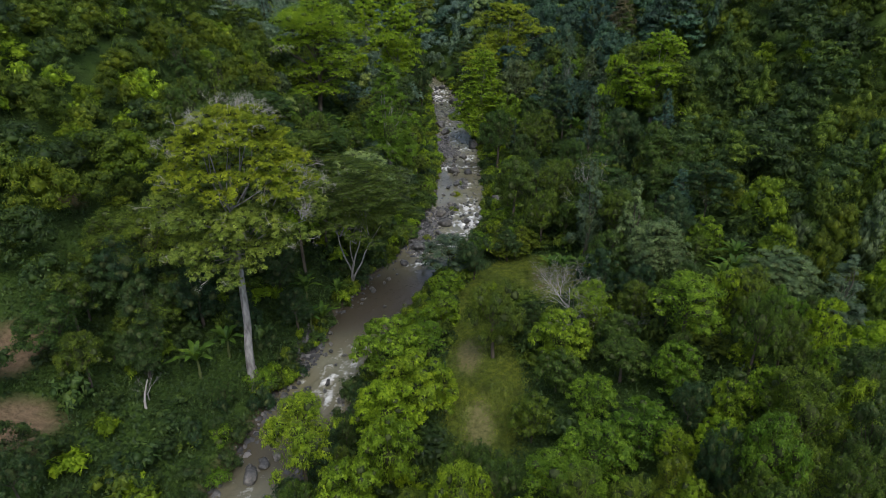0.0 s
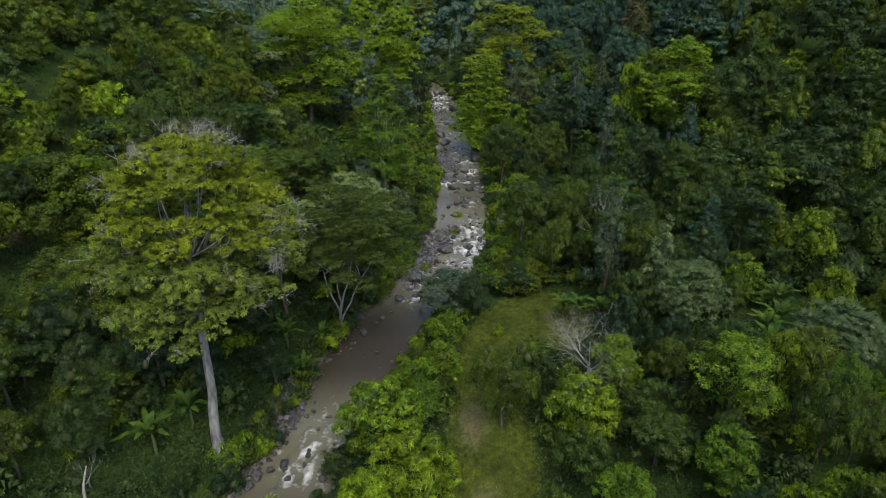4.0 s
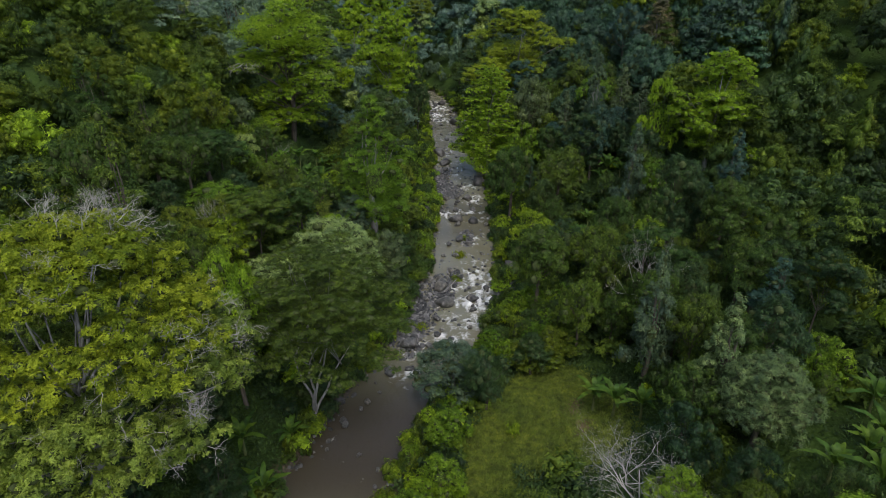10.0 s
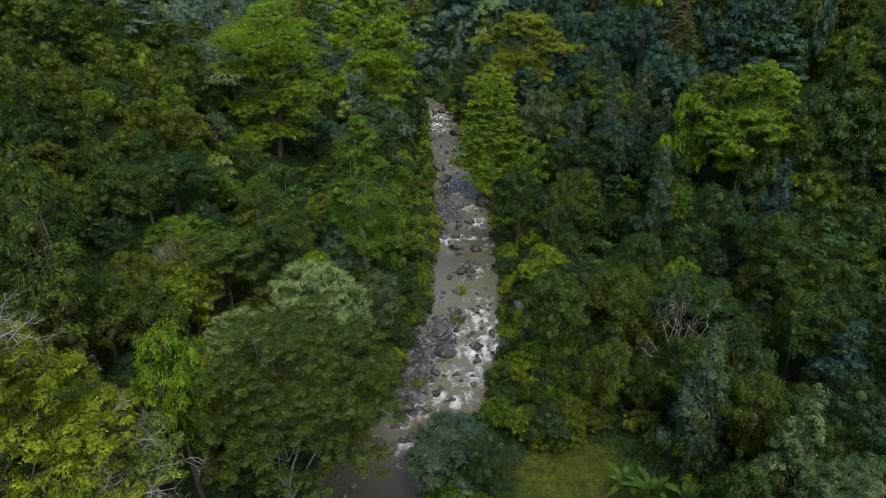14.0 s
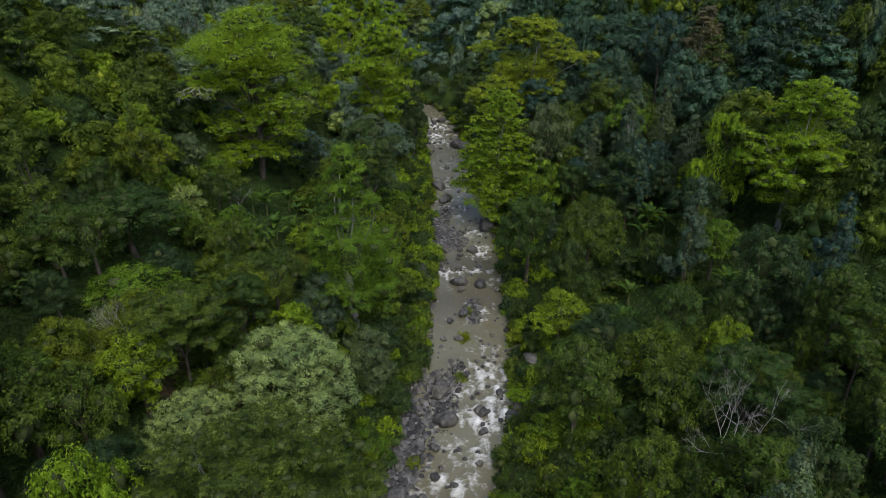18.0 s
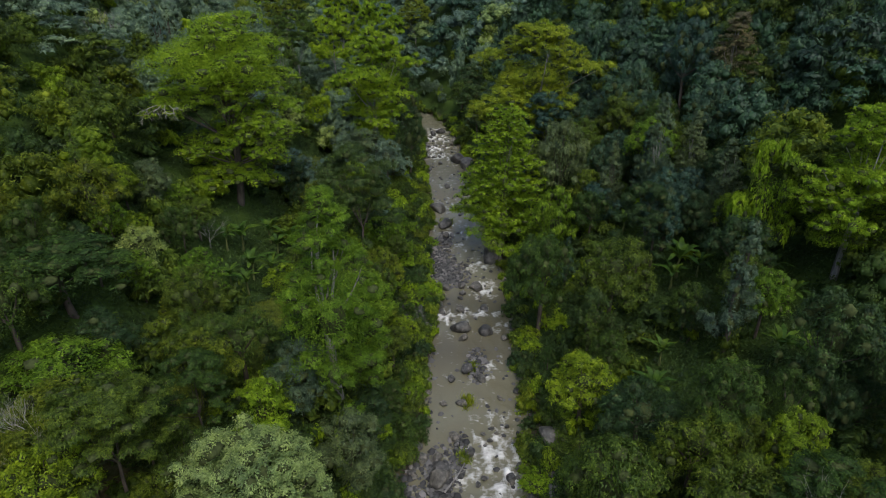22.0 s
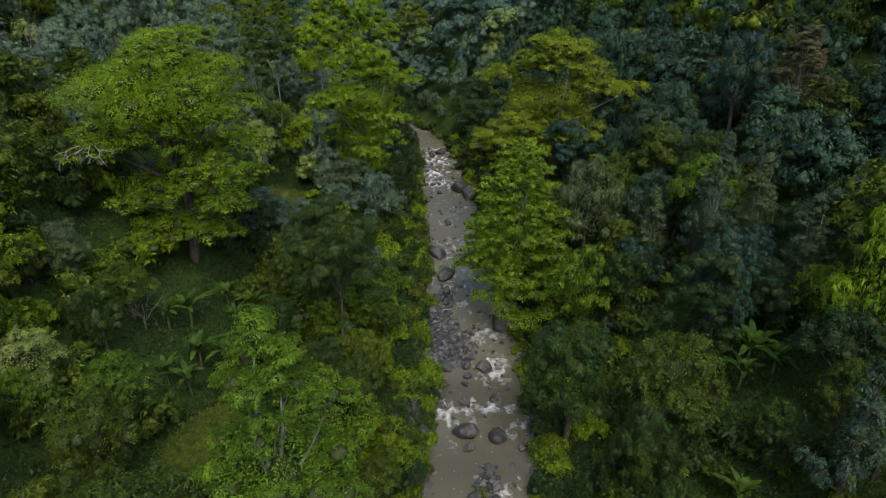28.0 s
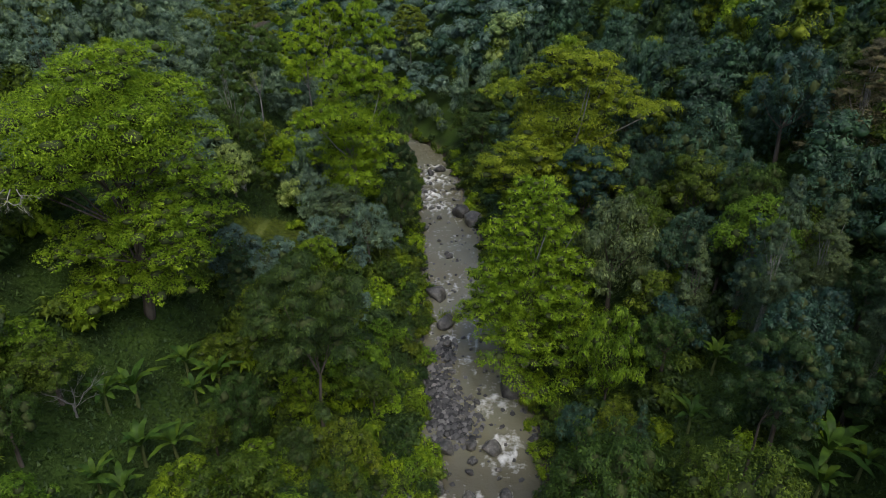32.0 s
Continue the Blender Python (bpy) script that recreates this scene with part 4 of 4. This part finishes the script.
# right bank and slope
lone("feather", "bright", -5.6, 52.0, 8.6, 4.2, 0)
lone("feather", "bright", -2.5, 45.5, 8.4, 4.0, 1)
lone("feather", "lime", -5.0, 42.0, 8.5, 3.4, 1)
lone("round", "mid", 5.4, 53.0, 13.6, 3.4, 0, "olive-green tree with a bare stem in the clearing")
for i, (x, y, top, rad, hue) in enumerate(((8.7, 31.5, 10.5, 3.6, "bright"), (11.8, 34.5, 10.5, 3.2, "bright"), (-4.4, 36.5, 9.2, 2.8, "bright"), (-1.8, 30.0, 9.0, 2.6, "mid"), (7.8, 40.3, 8.6, 2.2, "fresh"), (16.3, 36.9, 10.5, 3.0, "bright"),
                                        (17.0, 46.0, 10.8, 2.8, "mid"), (13.2, 41.5, 9.6, 2.4, "bright"), (-6.8, 31.6, 9.6, 3.0, "bright"), (16.0, 56.0, 11.5, 2.6, "bright"), (17.4, 49.1, 11.2, 2.6, "mid"), (10.8, 45.5, 9.4, 2.4, "mid"),
                                        (-0.2, 61.8, 6.6, 2.4, "bright"), (-2.3, 59.0, 5.6, 2.2, "bright"), (0.6, 67.5, 6.0, 2.2, "bright"), (-1.6, 55.0, 6.4, 2.4, "bright"), (9.6, 55.5, 8.6, 1.8, "deep"), (18.5, 61.5, 12.0, 2.8, "deep"), (16.2, 54.5, 10.8, 2.2, "bright"), (20.5, 66.0, 12.5, 3.0, "mid"))):
    lone("feather" if i % 3 else "dome", hue, x, y, top, rad, i % 2)
bare_tree(14.2, 57.0, 9.0, "pale leafless tree standing in the clearing", 0, depth=5, mat=TWIG, spread=0.95, limbs=7, wide=1.35)
mark(13.6, 57.0, 2.5)
lone("feather", "bright", 11.9, 50.5, 10.6, 3.3, 0)
lone("dome", "bright", 23.3, 48.7, 16.3, 4.2, 2, "fresh green tree with feathery spreading foliage")
lone("cloud", "sage", 25.2, 63.6, 14.8, 4.2, 0, "grey-green tree with a dense domed crown")
lone("cloud", "sage", 34.8, 54.0, 15.2, 4.6, 1, "grey-green tree with a dense domed crown")
lone("cone", "grey", 38.5, 50.0, 17.0, 3.0, 1)
lone("cone", "sage", 23.2, 67.0, 18.2, 2.9, 0)
lone("cone", "grey", 19.2, 72.8, 19.0, 2.9, 1)
lone("cone", "blue", 37.2, 100.2, 22.4, 3.2, 0)
lone("cone", "blue", 32.4, 77.0, 16.4, 3.4, 1)
bare_tree(20.8, 81.5, 16.5, DEAD, 3, depth=4, mat=TWIG, spread=0.85, wide=0.55, limbs=3)
bare_tree(17.0, 58.0, 4.6, DEAD, 2)
bare_tree(20.0, 52.5, 5.0, "leafless brown shrub tree", 1, mat=BARK)
bare_tree(7.5, 41.0, 4.0, DEAD, 1)
lone("feather", "lime", 33.5, 118.8, 26.0, 3.4, 0)
lone("stack", "lime", 39.8, 114.0, 30.2, 7.4, 2, "yellow-green layered tree on the dark slope")
lone("terrace", "lime", 9.0, 143.5, 23.4, 9.2, 0, "bright yellow-green tree leaning out over the river")
lone("stack", "olive", 16.0, 166.0, 32.0, 12.0, 0, "broad yellow-green tree with stacked flat layers")
lone("tier", "brown", 42.0, 150.0, 34.8, 6.0, 0, "brownish half-bare tree high on the slope")
lone("layer", "brown", 61.2, 144.0, 31.5, 6.5, 0, "brownish flat-crowned tree high on the slope")
lone("dome", "grey", 17.2, 143.4, 22.8, 4.6, 0)
lone("feather", "bright", 15.0, 134.0, 15.0, 3.2, 1)
lone("tier", "grey", 27.1, 133.5, 27.1, 3.6, 0)
lone("tier", "grey", 32.1, 135.2, 24.4, 3.6, 0)
lone("tier", "grey", 33.5, 128.0, 23.0, 3.4, 0)
lone("dome", "mid", 11.2, 119.5, 16.6, 4.4, 1)
lone("dome", "mid", 11.2, 89.0, 15.4, 4.2, 0)
lone("dome", "mid", 18.7, 117.0, 16.9, 4.4, 1)
lone("dome", "bright", 12.8, 104.0, 10.5, 3.6, 0)
lone("dome", "deep", 16.5, 99.0, 11.5, 4.0, 1)
lone("dome", "grey", 0.8, 76.0, 7.4, 4.5, 0, "grey-leaved bushy tree overhanging the river")
lone("round", "deep", 4.2, 73.0, 9.4, 2.6, 1)
lone("dome", "deep", 9.5, 78.5, 7.0, 2.4, 0)
lone("layer", "mid", 23.5, 85.0, 16.0, 5.0, 0)
lone("dome", "blue", 29.0, 156.0, 29.0, 5.0, 0)
lone("dome", "blue", 37.0, 154.4, 35.0, 4.5, 1)
lone("dome", "deep", 7.5, 205.0, 15.0, 5.0, 0)
lone("round", "deep", 8.0, 193.0, 13.0, 3.6, 0)
lone("dome", "deep", 10.5, 186.0, 14.0, 3.6, 1)
lone("dome", "mid", 5.0, 213.0, 14.0, 3.8, 1)
lone("round", "deep", 6.5, 218.0, 17.0, 5.5, 1)

plots = []
for i, (x, y, s) in enumerate(((-25.7, 130.2, 1.3), (-26.9, 128.2, 1.1), (-23.9, 136.1, 1.25), (-20.9, 135.3, 1.2), (-19.3, 131.8, 1.0), (-23.0, 125.0, 1.25), (-21.0, 126.1, 1.1), (-22.5, 121.1, 1.1), (-22.0, 132.8, 1.0), (27.4, 122.2, 1.45), (26.2, 120.5, 1.1),
                               (29.3, 121.2, 1.1), (19.7, 105.1, 1.1), (25.7, 102.8, 1.3), (30.5, 105.2, 1.2), (32.2, 103.8, 1.1), (35.1, 117.3, 1.1), (24.2, 133.7, 1.1), (-25.0, 49.6, 1.3), (-23.1, 53.1, 1.2), (-14.9, 62.9, 1.2), (-17.5, 66.5, 1.1), (-14.0, 69.0, 1.0),
                               (-16.2, 62.0, 1.0), (30.5, 57.0, 1.3), (31.5, 60.0, 1.2), (28.5, 59.0, 1.1), (34.0, 62.0, 1.2), (16.0, 70.5, 1.2), (18.0, 69.0, 1.1), (14.5, 72.0, 1.1), (20.5, 128.5, 1.1), (-24.5, 121.5, 0.9),
                               (8.0, 80.5, 0.9), (34.5, 112.0, 1.2), (22.0, 110.0, 1.0), (36.0, 66.0, 1.2))):
    plots.append((x, y))
    banana(x, y, s * 0.85, i % 3)
    mark(x, y - 1.2, 2.4)

# ---- the woods between ----
random.seed(11)
woods = np.random.default_rng(21)


def free(x, y, gap):
    return all((x - a) ** 2 + (y - b) ** 2 > (r + gap) ** 2 for a, b, r in taken)


LEFT = (("dome", "mid", 6), ("dome", "fresh", 6), ("dome", "bright", 2.4), ("round", "mid", 4), ("dome", "deep", 1.5), ("feather", "bright", 2.2), ("feather", "fresh", 3), ("dome", "lime", 0.6), ("round", "deep", 1), ("round", "pale", 0.4), ("round", "grey", 0.4), ("cone", "mid", 1), ("layer", "mid", 0.7))
RIGHT = (("dome", "deep", 5), ("round", "deep", 3), ("dome", "mid", 5), ("cone", "blue", 1.5), ("dome", "blue", 3), ("round", "blue", 3), ("dome", "fresh", 2.5), ("dome", "bright", 0.8), ("feather", "mid", 2), ("layer", "deep", 1.2), ("layer", "mid", 1), ("cone", "grey", 1.2), ("round", "mid", 3))
NEAR_RIGHT = (("dome", "bright", 4), ("feather", "bright", 5), ("dome", "fresh", 5), ("dome", "mid", 4), ("round", "mid", 4), ("dome", "deep", 4), ("round", "deep", 2), ("feather", "lime", 2), ("round", "grey", 0.4))
# up-valley mix: lighter trees, the silver ones with haze in their colour
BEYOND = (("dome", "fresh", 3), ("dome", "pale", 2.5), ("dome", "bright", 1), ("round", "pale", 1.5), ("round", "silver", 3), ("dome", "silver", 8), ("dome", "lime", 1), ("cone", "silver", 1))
step = 3.6
for gy0 in np.arange(24, 236, step):
    for gx0 in np.arange(-118, 118, step):
        x, y = gx0 + woods.uniform(-1.6, 1.6), gy0 + woods.uniform(-1.6, 1.6)
        d = x - float(river_x(y))
        a = abs(d) - float(river_half(y))
        g = float(land(x, y))
        if abs(x) > 36 and woods.uniform() < (0.30 if x > 0 else 0.22):
            continue
        if a < 2.4 or abs(x) > 0.78 * y + 8 or g > 44 - 0.045 * (y - 90 if y > 90 else 0) or meadow(x, y) > 0.05 or bare_soil(x, y) > 0.3:
            continue
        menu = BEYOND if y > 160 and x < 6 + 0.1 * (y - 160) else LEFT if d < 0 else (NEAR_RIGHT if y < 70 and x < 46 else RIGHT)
        pick = woods.choice(len(menu), p=np.array([m[2] for m in menu]) / sum(m[2] for m in menu))
        kind, hue, _ = menu[pick]
        if -2 < x < 17.5 and 38 < y < 80 and a < 34:
            continue
        if d < 0 and y < 78 and (a < 16 or y < 58) and hue in ("bright", "lime", "grey", "fresh", "pale"):
            hue = "deep" if woods.uniform() < 0.6 else "mid"
        # farther right slope goes bluer, leaf colour standing for haze
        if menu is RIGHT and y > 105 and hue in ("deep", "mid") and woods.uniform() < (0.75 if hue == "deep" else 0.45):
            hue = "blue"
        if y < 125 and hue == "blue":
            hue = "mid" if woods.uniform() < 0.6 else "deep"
        if d > 0 and y < 112 and x < 22 and hue in ("deep", "mid") and woods.uniform() < 0.4:
            hue = {"deep": "mid", "mid": "fresh"}[hue]
        # farther left slope: half the crowns take the haze-tinted leaves
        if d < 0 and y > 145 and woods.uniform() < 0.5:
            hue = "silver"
        h = {"dome": woods.uniform(6.5, 11), "round": woods.uniform(5.5, 9.5), "cone": woods.uniform(8, 13), "feather": woods.uniform(4.5, 7), "layer": woods.uniform(10, 14)}[kind]
        h *= woods.choice((0.62, 0.8, 1.0, 1.0)) if d < 0 else woods.choice((0.75, 1.0, 1.0))
        if a < 6:
            h *= 0.65
        if d > 0 and a > 8:
            h *= 1.25 if y > 95 else 1.05
        rad = {"dome": 0.33, "round": 0.32, "cone": 0.22, "feather": 0.46, "layer": 0.36}[kind] * h * woods.uniform(0.9, 1.3) * (0.85 if d > 0 else 1)
        if d > 0 and y < 70:
            rad *= 0.82
        if not free(x, y, min(rad, 2.2) * 0.6):
            continue
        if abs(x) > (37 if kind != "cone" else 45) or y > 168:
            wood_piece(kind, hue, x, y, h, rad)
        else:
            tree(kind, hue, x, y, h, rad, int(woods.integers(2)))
for k in range(34):
    x, y = woods.uniform(4.5, 15.5), woods.uniform(77.5, 92)
    if x - float(river_x(y)) - float(river_half(y)) > 1.0:
        tree("feather" if k % 3 == 0 else "shrub", ("bright", "fresh")[k % 2], x, y, woods.uniform(2.2, 4.2), woods.uniform(1.5, 2.4), k % 2)
for _ in range(1300):
    y = woods.uniform(26, 215)
    sgn = woods.choice((-1, 1))
    a = abs(woods.normal(0, 9)) - 0.2
    x = float(river_x(y)) + sgn * (float(river_half(y)) + a)
    if abs(x) > 0.78 * y + 6 or meadow(x, y) > 0.3 and woods.uniform() > 0.10 or bare_soil(x, y) > 0.3:
        continue
    if any(abs(x - px) < 2.6 and -4.0 < y - py < 2.0 for px, py in plots):
        continue
    hue = woods.choice(["bright", "mid", "mid", "deep", "lime"]) if x < 14 else woods.choice(["mid", "deep", "deep", "bright"])
    if meadow(x, y) > 0.2:
        hue = "bright"
    if x < -8 and y < 78 and woods.uniform() < 0.85:
        hue = "deep"
    size = (woods.uniform(1.2, 2.9), woods.uniform(1.0, 2.1))
    if a < 3.6 and y < 160:
        tree("shrub", str(hue), x, y, *size, int(woods.integers(2)))
    else:
        wood_piece("shrub", str(hue), x, y, *size)
for _ in range(420):
    y = woods.uniform(50, 235)
    sgn = woods.choice((-1, 1))
    x = float(river_x(y)) + sgn * (float(river_half(y)) + woods.uniform(-0.5, 1.3))
    wood_piece("shrub", str(woods.choice(["mid", "bright", "deep", "fresh"])), x, y, woods.uniform(1.0, 2.6), woods.uniform(0.7, 1.7))
for _ in range(1700):
    x, y = woods.uniform(-90, 65), woods.uniform(30, 190)
    d = x - float(river_x(y))
    a = abs(d) - float(river_half(y))
    if a < 4 or abs(x) > 0.78 * y + 6 or meadow(x, y) > 0.1 or bare_soil(x, y) > 0.3 or float(land(x, y)) > 38:
        continue
    if any(abs(x - px) < 3.2 and -5.0 < y - py < 2.0 for px, py in plots):
        continue
    hue = woods.choice(["mid", "bright", "mid", "deep"]) if d < 0 else woods.choice(["mid", "deep", "deep"])
    wood_piece("shrub", str(hue), x, y, woods.uniform(2.0, 4.5), woods.uniform(1.5, 2.8))
for gy0 in np.arange(-60, 24, 7.0):
    for gx0 in np.arange(-84, 70, 7.0):
        x, y = gx0 + woods.uniform(-2.5, 2.5), gy0 + woods.uniform(-2.5, 2.5)
        if abs(x - float(river_x(y))) > float(river_half(y)) + 4 and float(land(x, y)) < 22:
            wood_piece("dome", str(woods.choice(["mid", "fresh", "deep"])), x, y, woods.uniform(6, 9), woods.uniform(3, 4.2))
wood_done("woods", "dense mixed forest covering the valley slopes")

# far woods up the valley, most in leaf colours that hold the haze
r = np.random.default_rng(31)
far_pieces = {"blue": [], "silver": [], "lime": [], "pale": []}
for near, x_end, y_from, y_to in ((5.0, 100, 233, 335), (7.5, 190, 335, 470)):
    for gy0 in np.arange(y_from, y_to, near):
        for gx0 in np.arange(-x_end, x_end, near):
            x, y = gx0 + r.uniform(-2, 2), gy0 + r.uniform(-2, 2)
            a = abs(x - float(river_x(y))) - float(river_half(y))
            g = float(land(x, y))
            if a < 3 or g > 44 - 0.045 * (y - 90):
                continue
            h = r.uniform(8, 15) * (0.75 if a < 8 else 1)
            R = h * r.uniform(0.36, 0.48)
            lb = []
            for _ in range(9):
                dd = unit(r.normal(size=3))
                q = R * r.uniform(0.32, 0.46)
                lb.append((x + dd[0] * (R - q), y + dd[1] * (R - q), g + h * 0.55 + abs(dd[2]) * (h * 0.45 - q), q, q * 0.75))
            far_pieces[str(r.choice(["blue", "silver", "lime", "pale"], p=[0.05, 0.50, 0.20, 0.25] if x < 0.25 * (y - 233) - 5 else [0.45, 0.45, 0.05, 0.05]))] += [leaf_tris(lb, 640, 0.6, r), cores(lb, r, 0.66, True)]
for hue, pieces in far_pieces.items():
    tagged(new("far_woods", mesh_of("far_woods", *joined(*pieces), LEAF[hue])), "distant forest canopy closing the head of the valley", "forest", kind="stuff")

# low growth on the forest floor
r = np.random.default_rng(41)
n = 460000
y = r.uniform(24, 215, n)
x = river_x(y) + np.sign(r.normal(size=n)) * (river_half(y) + 0.3 + np.abs(r.normal(0, 24, n)))
keep = (np.abs(x) < 0.78 * y + 6) & (bare_soil(x, y) < r.uniform(0, 0.5, n))
x, y = x[keep], y[keep]
open_g = meadow(x, y)
for name, hue, sel, size, words in (("undergrowth", "deep", open_g < 0.4, 0.30, "tangled low green undergrowth on the forest floor"), ("grass", "grass", open_g >= 0.25, 0.17, "short bright grass of the clearings")):
    px, py = x[sel], y[sel]
    if name == "grass":
        px, py = np.repeat(px, 9) + r.normal(0, 0.5, len(px) * 9), np.repeat(py, 9) + r.normal(0, 0.5, len(py) * 9)
    k = len(px)
    p = np.stack([px, py, land(px, py) + (np.abs(r.normal(0, 0.35, k)) * (0.6 + 0.6 * np.sin(px * 1.3) * np.sin(py * 1.1)) if name == "undergrowth" else 0.02)], -1)
    a = r.uniform(0, 6.283, k)
    s = np.stack([np.cos(a), np.sin(a), np.zeros(k)], -1)
    lean = np.stack([-np.sin(a), np.cos(a), r.uniform(0.2, 1.6, k)], -1)
    ln = size * r.uniform(0.5, 1.4, (k, 1))
    v = np.stack([p - s * ln * 0.3, p + s * ln * 0.3, p + unit(lean) * ln], 1).reshape(-1, 3)
    tagged(new(name, mesh_of(name, v, np.arange(3 * k).reshape(-1, 3), LEAF[hue])), words, name, kind="stuff")

# ---- stones ----
boulders = []
for v in range(6):
    bm = bmesh.new()
    bmesh.ops.create_icosphere(bm, subdivisions=3, radius=1)
    chip = random.Random(v + 3)
    cuts = [(Vector((chip.gauss(0, 1), chip.gauss(0, 1), chip.gauss(0.2, 0.8))).normalized(), chip.uniform(0.58, 0.8)) for _ in range(9)]
    for q in bm.verts:
        p = q.co * 1.1 + Vector((v * 7.0, 0, 0))
        k = 1 + 0.34 * noise.noise(p) + 0.14 * noise.noise(p * 2.7) + 0.05 * noise.noise(p * 7.0)
        co = q.co * k
        for d, h in cuts:
            over = co.dot(d) - h
            if over > 0:
                co -= d * over * 0.85
        q.co = Vector((co.x, co.y * 0.85, co.z * 0.70))
    me = bpy.data.meshes.new("boulder")
    bm.to_mesh(me)
    bm.free()
    me.materials.append(STONE)
    me.shade_smooth()
    boulders.append(me)


def boulder(x, y, size, label="rounded grey river boulder with water round its foot", lift=0.36):
    ob = new("boulder", boulders[random.randrange(6)])
    ob.matrix_basis = Matrix.LocRotScale((x, y, max(float(river_z(y)), float(land(x, y))) + size * lift), Euler((random.uniform(-0.3, 0.3), random.uniform(-0.3, 0.3), random.uniform(0, 6.28))), (size,) * 3)
    return tagged(ob, label, "boulder", "boulders in the river")


for reach, stones in REACHES.items():
    for x, y, s in stones:
        boulder(x, y, s, "large rounded dark grey boulder in the river" if s > 0.7 else "rounded grey river boulder with water round its foot")
boulder(-22.0, 106.8, 0.9, "weathered grey rock in the grass")
boulder(10.0, 102.5, 1.4, "large brown boulder on the river bank")
st = np.random.default_rng(51)
made = 0
while made < 185:
    y = st.uniform(36, 212)
    u = st.uniform(-1, 1)
    x = float(river_x(y)) + u * (float(river_half(y)) + 0.4)
    want = float(rapid(np.array(x), np.array(y))) + 0.10 + (0.5 if abs(u) > 0.8 else 0) + (0.45 if 88 < y < 104 and u < -0.3 else 0) + (0.4 if 126 < y < 146 and u < 0 else 0)
    if st.uniform(0, 1.2) > want:
        continue
    boulder(x, y, float(np.clip(st.lognormal(-1.25, 0.4), 0.14, 0.6)))
    made += 1
# gravel bars
pts = []
for cx, cy, rx, ry in BARS:
    for _ in range(int(rx * ry * 46)):
        f, a = math.sqrt(st.uniform()) * 1.12, st.uniform(0, 6.283)
        pts.append((cx + f * rx * math.cos(a), cy + f * ry * math.sin(a), float(np.clip(st.lognormal(-1.75, 0.5), 0.07, 0.48))))
for _ in range(420):
    y = st.uniform(84, 200)
    x = float(river_x(y)) + st.uniform(-0.9, 0.9) * float(river_half(y))
    if st.uniform() < 0.35 + float(rapid(np.array(x), np.array(y))):
        pts.append((x, y, st.uniform(0.12, 0.34)))
for _ in range(2200):
    y = st.uniform(34, 215)
    s = st.choice((-1, 1))
    pts.append((float(river_x(y)) + s * (float(river_half(y)) + st.normal(0, 0.55)), y, float(np.clip(st.lognormal(-1.5, 0.45), 0.08, 0.5))))
P = np.array(pts)
octa_v = np.array([(1, 0, -0.1), (0.3, 0.95, -0.1), (-0.8, 0.6, -0.1), (-0.8, -0.6, -0.1), (0.3, -0.95, -0.1), (0.1, -0.3, 0.62), (0.5, 0.4, 0.5), (-0.4, 0.1, 0.6)], float)
octa_f = np.array([(0, 1, 6), (1, 2, 7), (1, 7, 6), (2, 3, 7), (3, 4, 5), (3, 5, 7), (4, 0, 5), (0, 6, 5), (5, 6, 7)])
ang = st.uniform(0, 6.283, len(P))
rot = np.stack([np.stack([np.cos(ang), -np.sin(ang)], -1), np.stack([np.sin(ang), np.cos(ang)], -1)], 1)
loc = np.repeat(octa_v[None], len(P), 0) * st.uniform(0.7, 1.3, (len(P), len(octa_v), 1)) * P[:, 2][:, None, None]
loc[:, :, :2] = np.einsum("nij,nkj->nki", rot, loc[:, :, :2])
top = np.maximum(river_z(P[:, 1]) + 0.0, land(P[:, 0], P[:, 1]))
loc += np.stack([P[:, 0], P[:, 1], top], -1)[:, None, :]
fc = octa_f[None] + (np.arange(len(P)) * len(octa_v))[:, None, None]
tagged(new("gravel", mesh_of("gravel", loc.reshape(-1, 3), fc.reshape(-1, 3), GRAVEL)), "grey pebbles and cobbles along the river bars", "gravel", kind="stuff")

# grass tufts on the bars and a stranded branch
r = np.random.default_rng(61)
for x, y, w in ((3.3, 114.6, 0.7), (2.6, 109.0, 0.8), (0.7, 153.4, 1.3), (2.0, 101.4, 0.7), (3.4, 186.6, 1.4), (-3.2, 140.5, 0.8), (-2.6, 89.5, 0.6)):
    k = 420
    p = np.stack([x + r.normal(0, w * 0.45, k), y + r.normal(0, w * 0.6, k), np.zeros(k)], -1)
    p[:, 2] = np.maximum(land(p[:, 0], p[:, 1]), river_z(p[:, 1])) - 0.03
    a = r.uniform(0, 6.283, k)
    s = np.stack([np.cos(a), np.sin(a), np.zeros(k)], -1)
    tip = p + np.stack([r.normal(0, 0.2, k), r.normal(0, 0.2, k), r.uniform(0.25, 0.7, k)], -1)
    v = np.stack([p - s * 0.04, p + s * 0.04, tip], 1).reshape(-1, 3)
    tagged(new("grass_tuft", mesh_of("grass_tuft", v, np.arange(3 * k).reshape(-1, 3), LEAF["olive"])), "olive-green tuft of grass growing on a shingle bar", "grass tuft", kind="stuff")
z0 = float(river_z(99.0)) + 0.75
wood = new("driftwood", mesh_of("driftwood", *join_tubes([limb((-0.9, -1.4, -0.1), (0.9, 1.4, 0.35), 0.10, 0.05, r, 0.06, 7, 7), limb((0.2, 0.4, 0.1), (1.0, 0.5, 0.5), 0.05, 0.02, r, 0.1, 4, 5)]), PALE, True))
wood.matrix_basis = Matrix.Translation((1.1, 98.6, z0))
tagged(wood, "pale bleached driftwood branch stranded across the boulders", "driftwood")
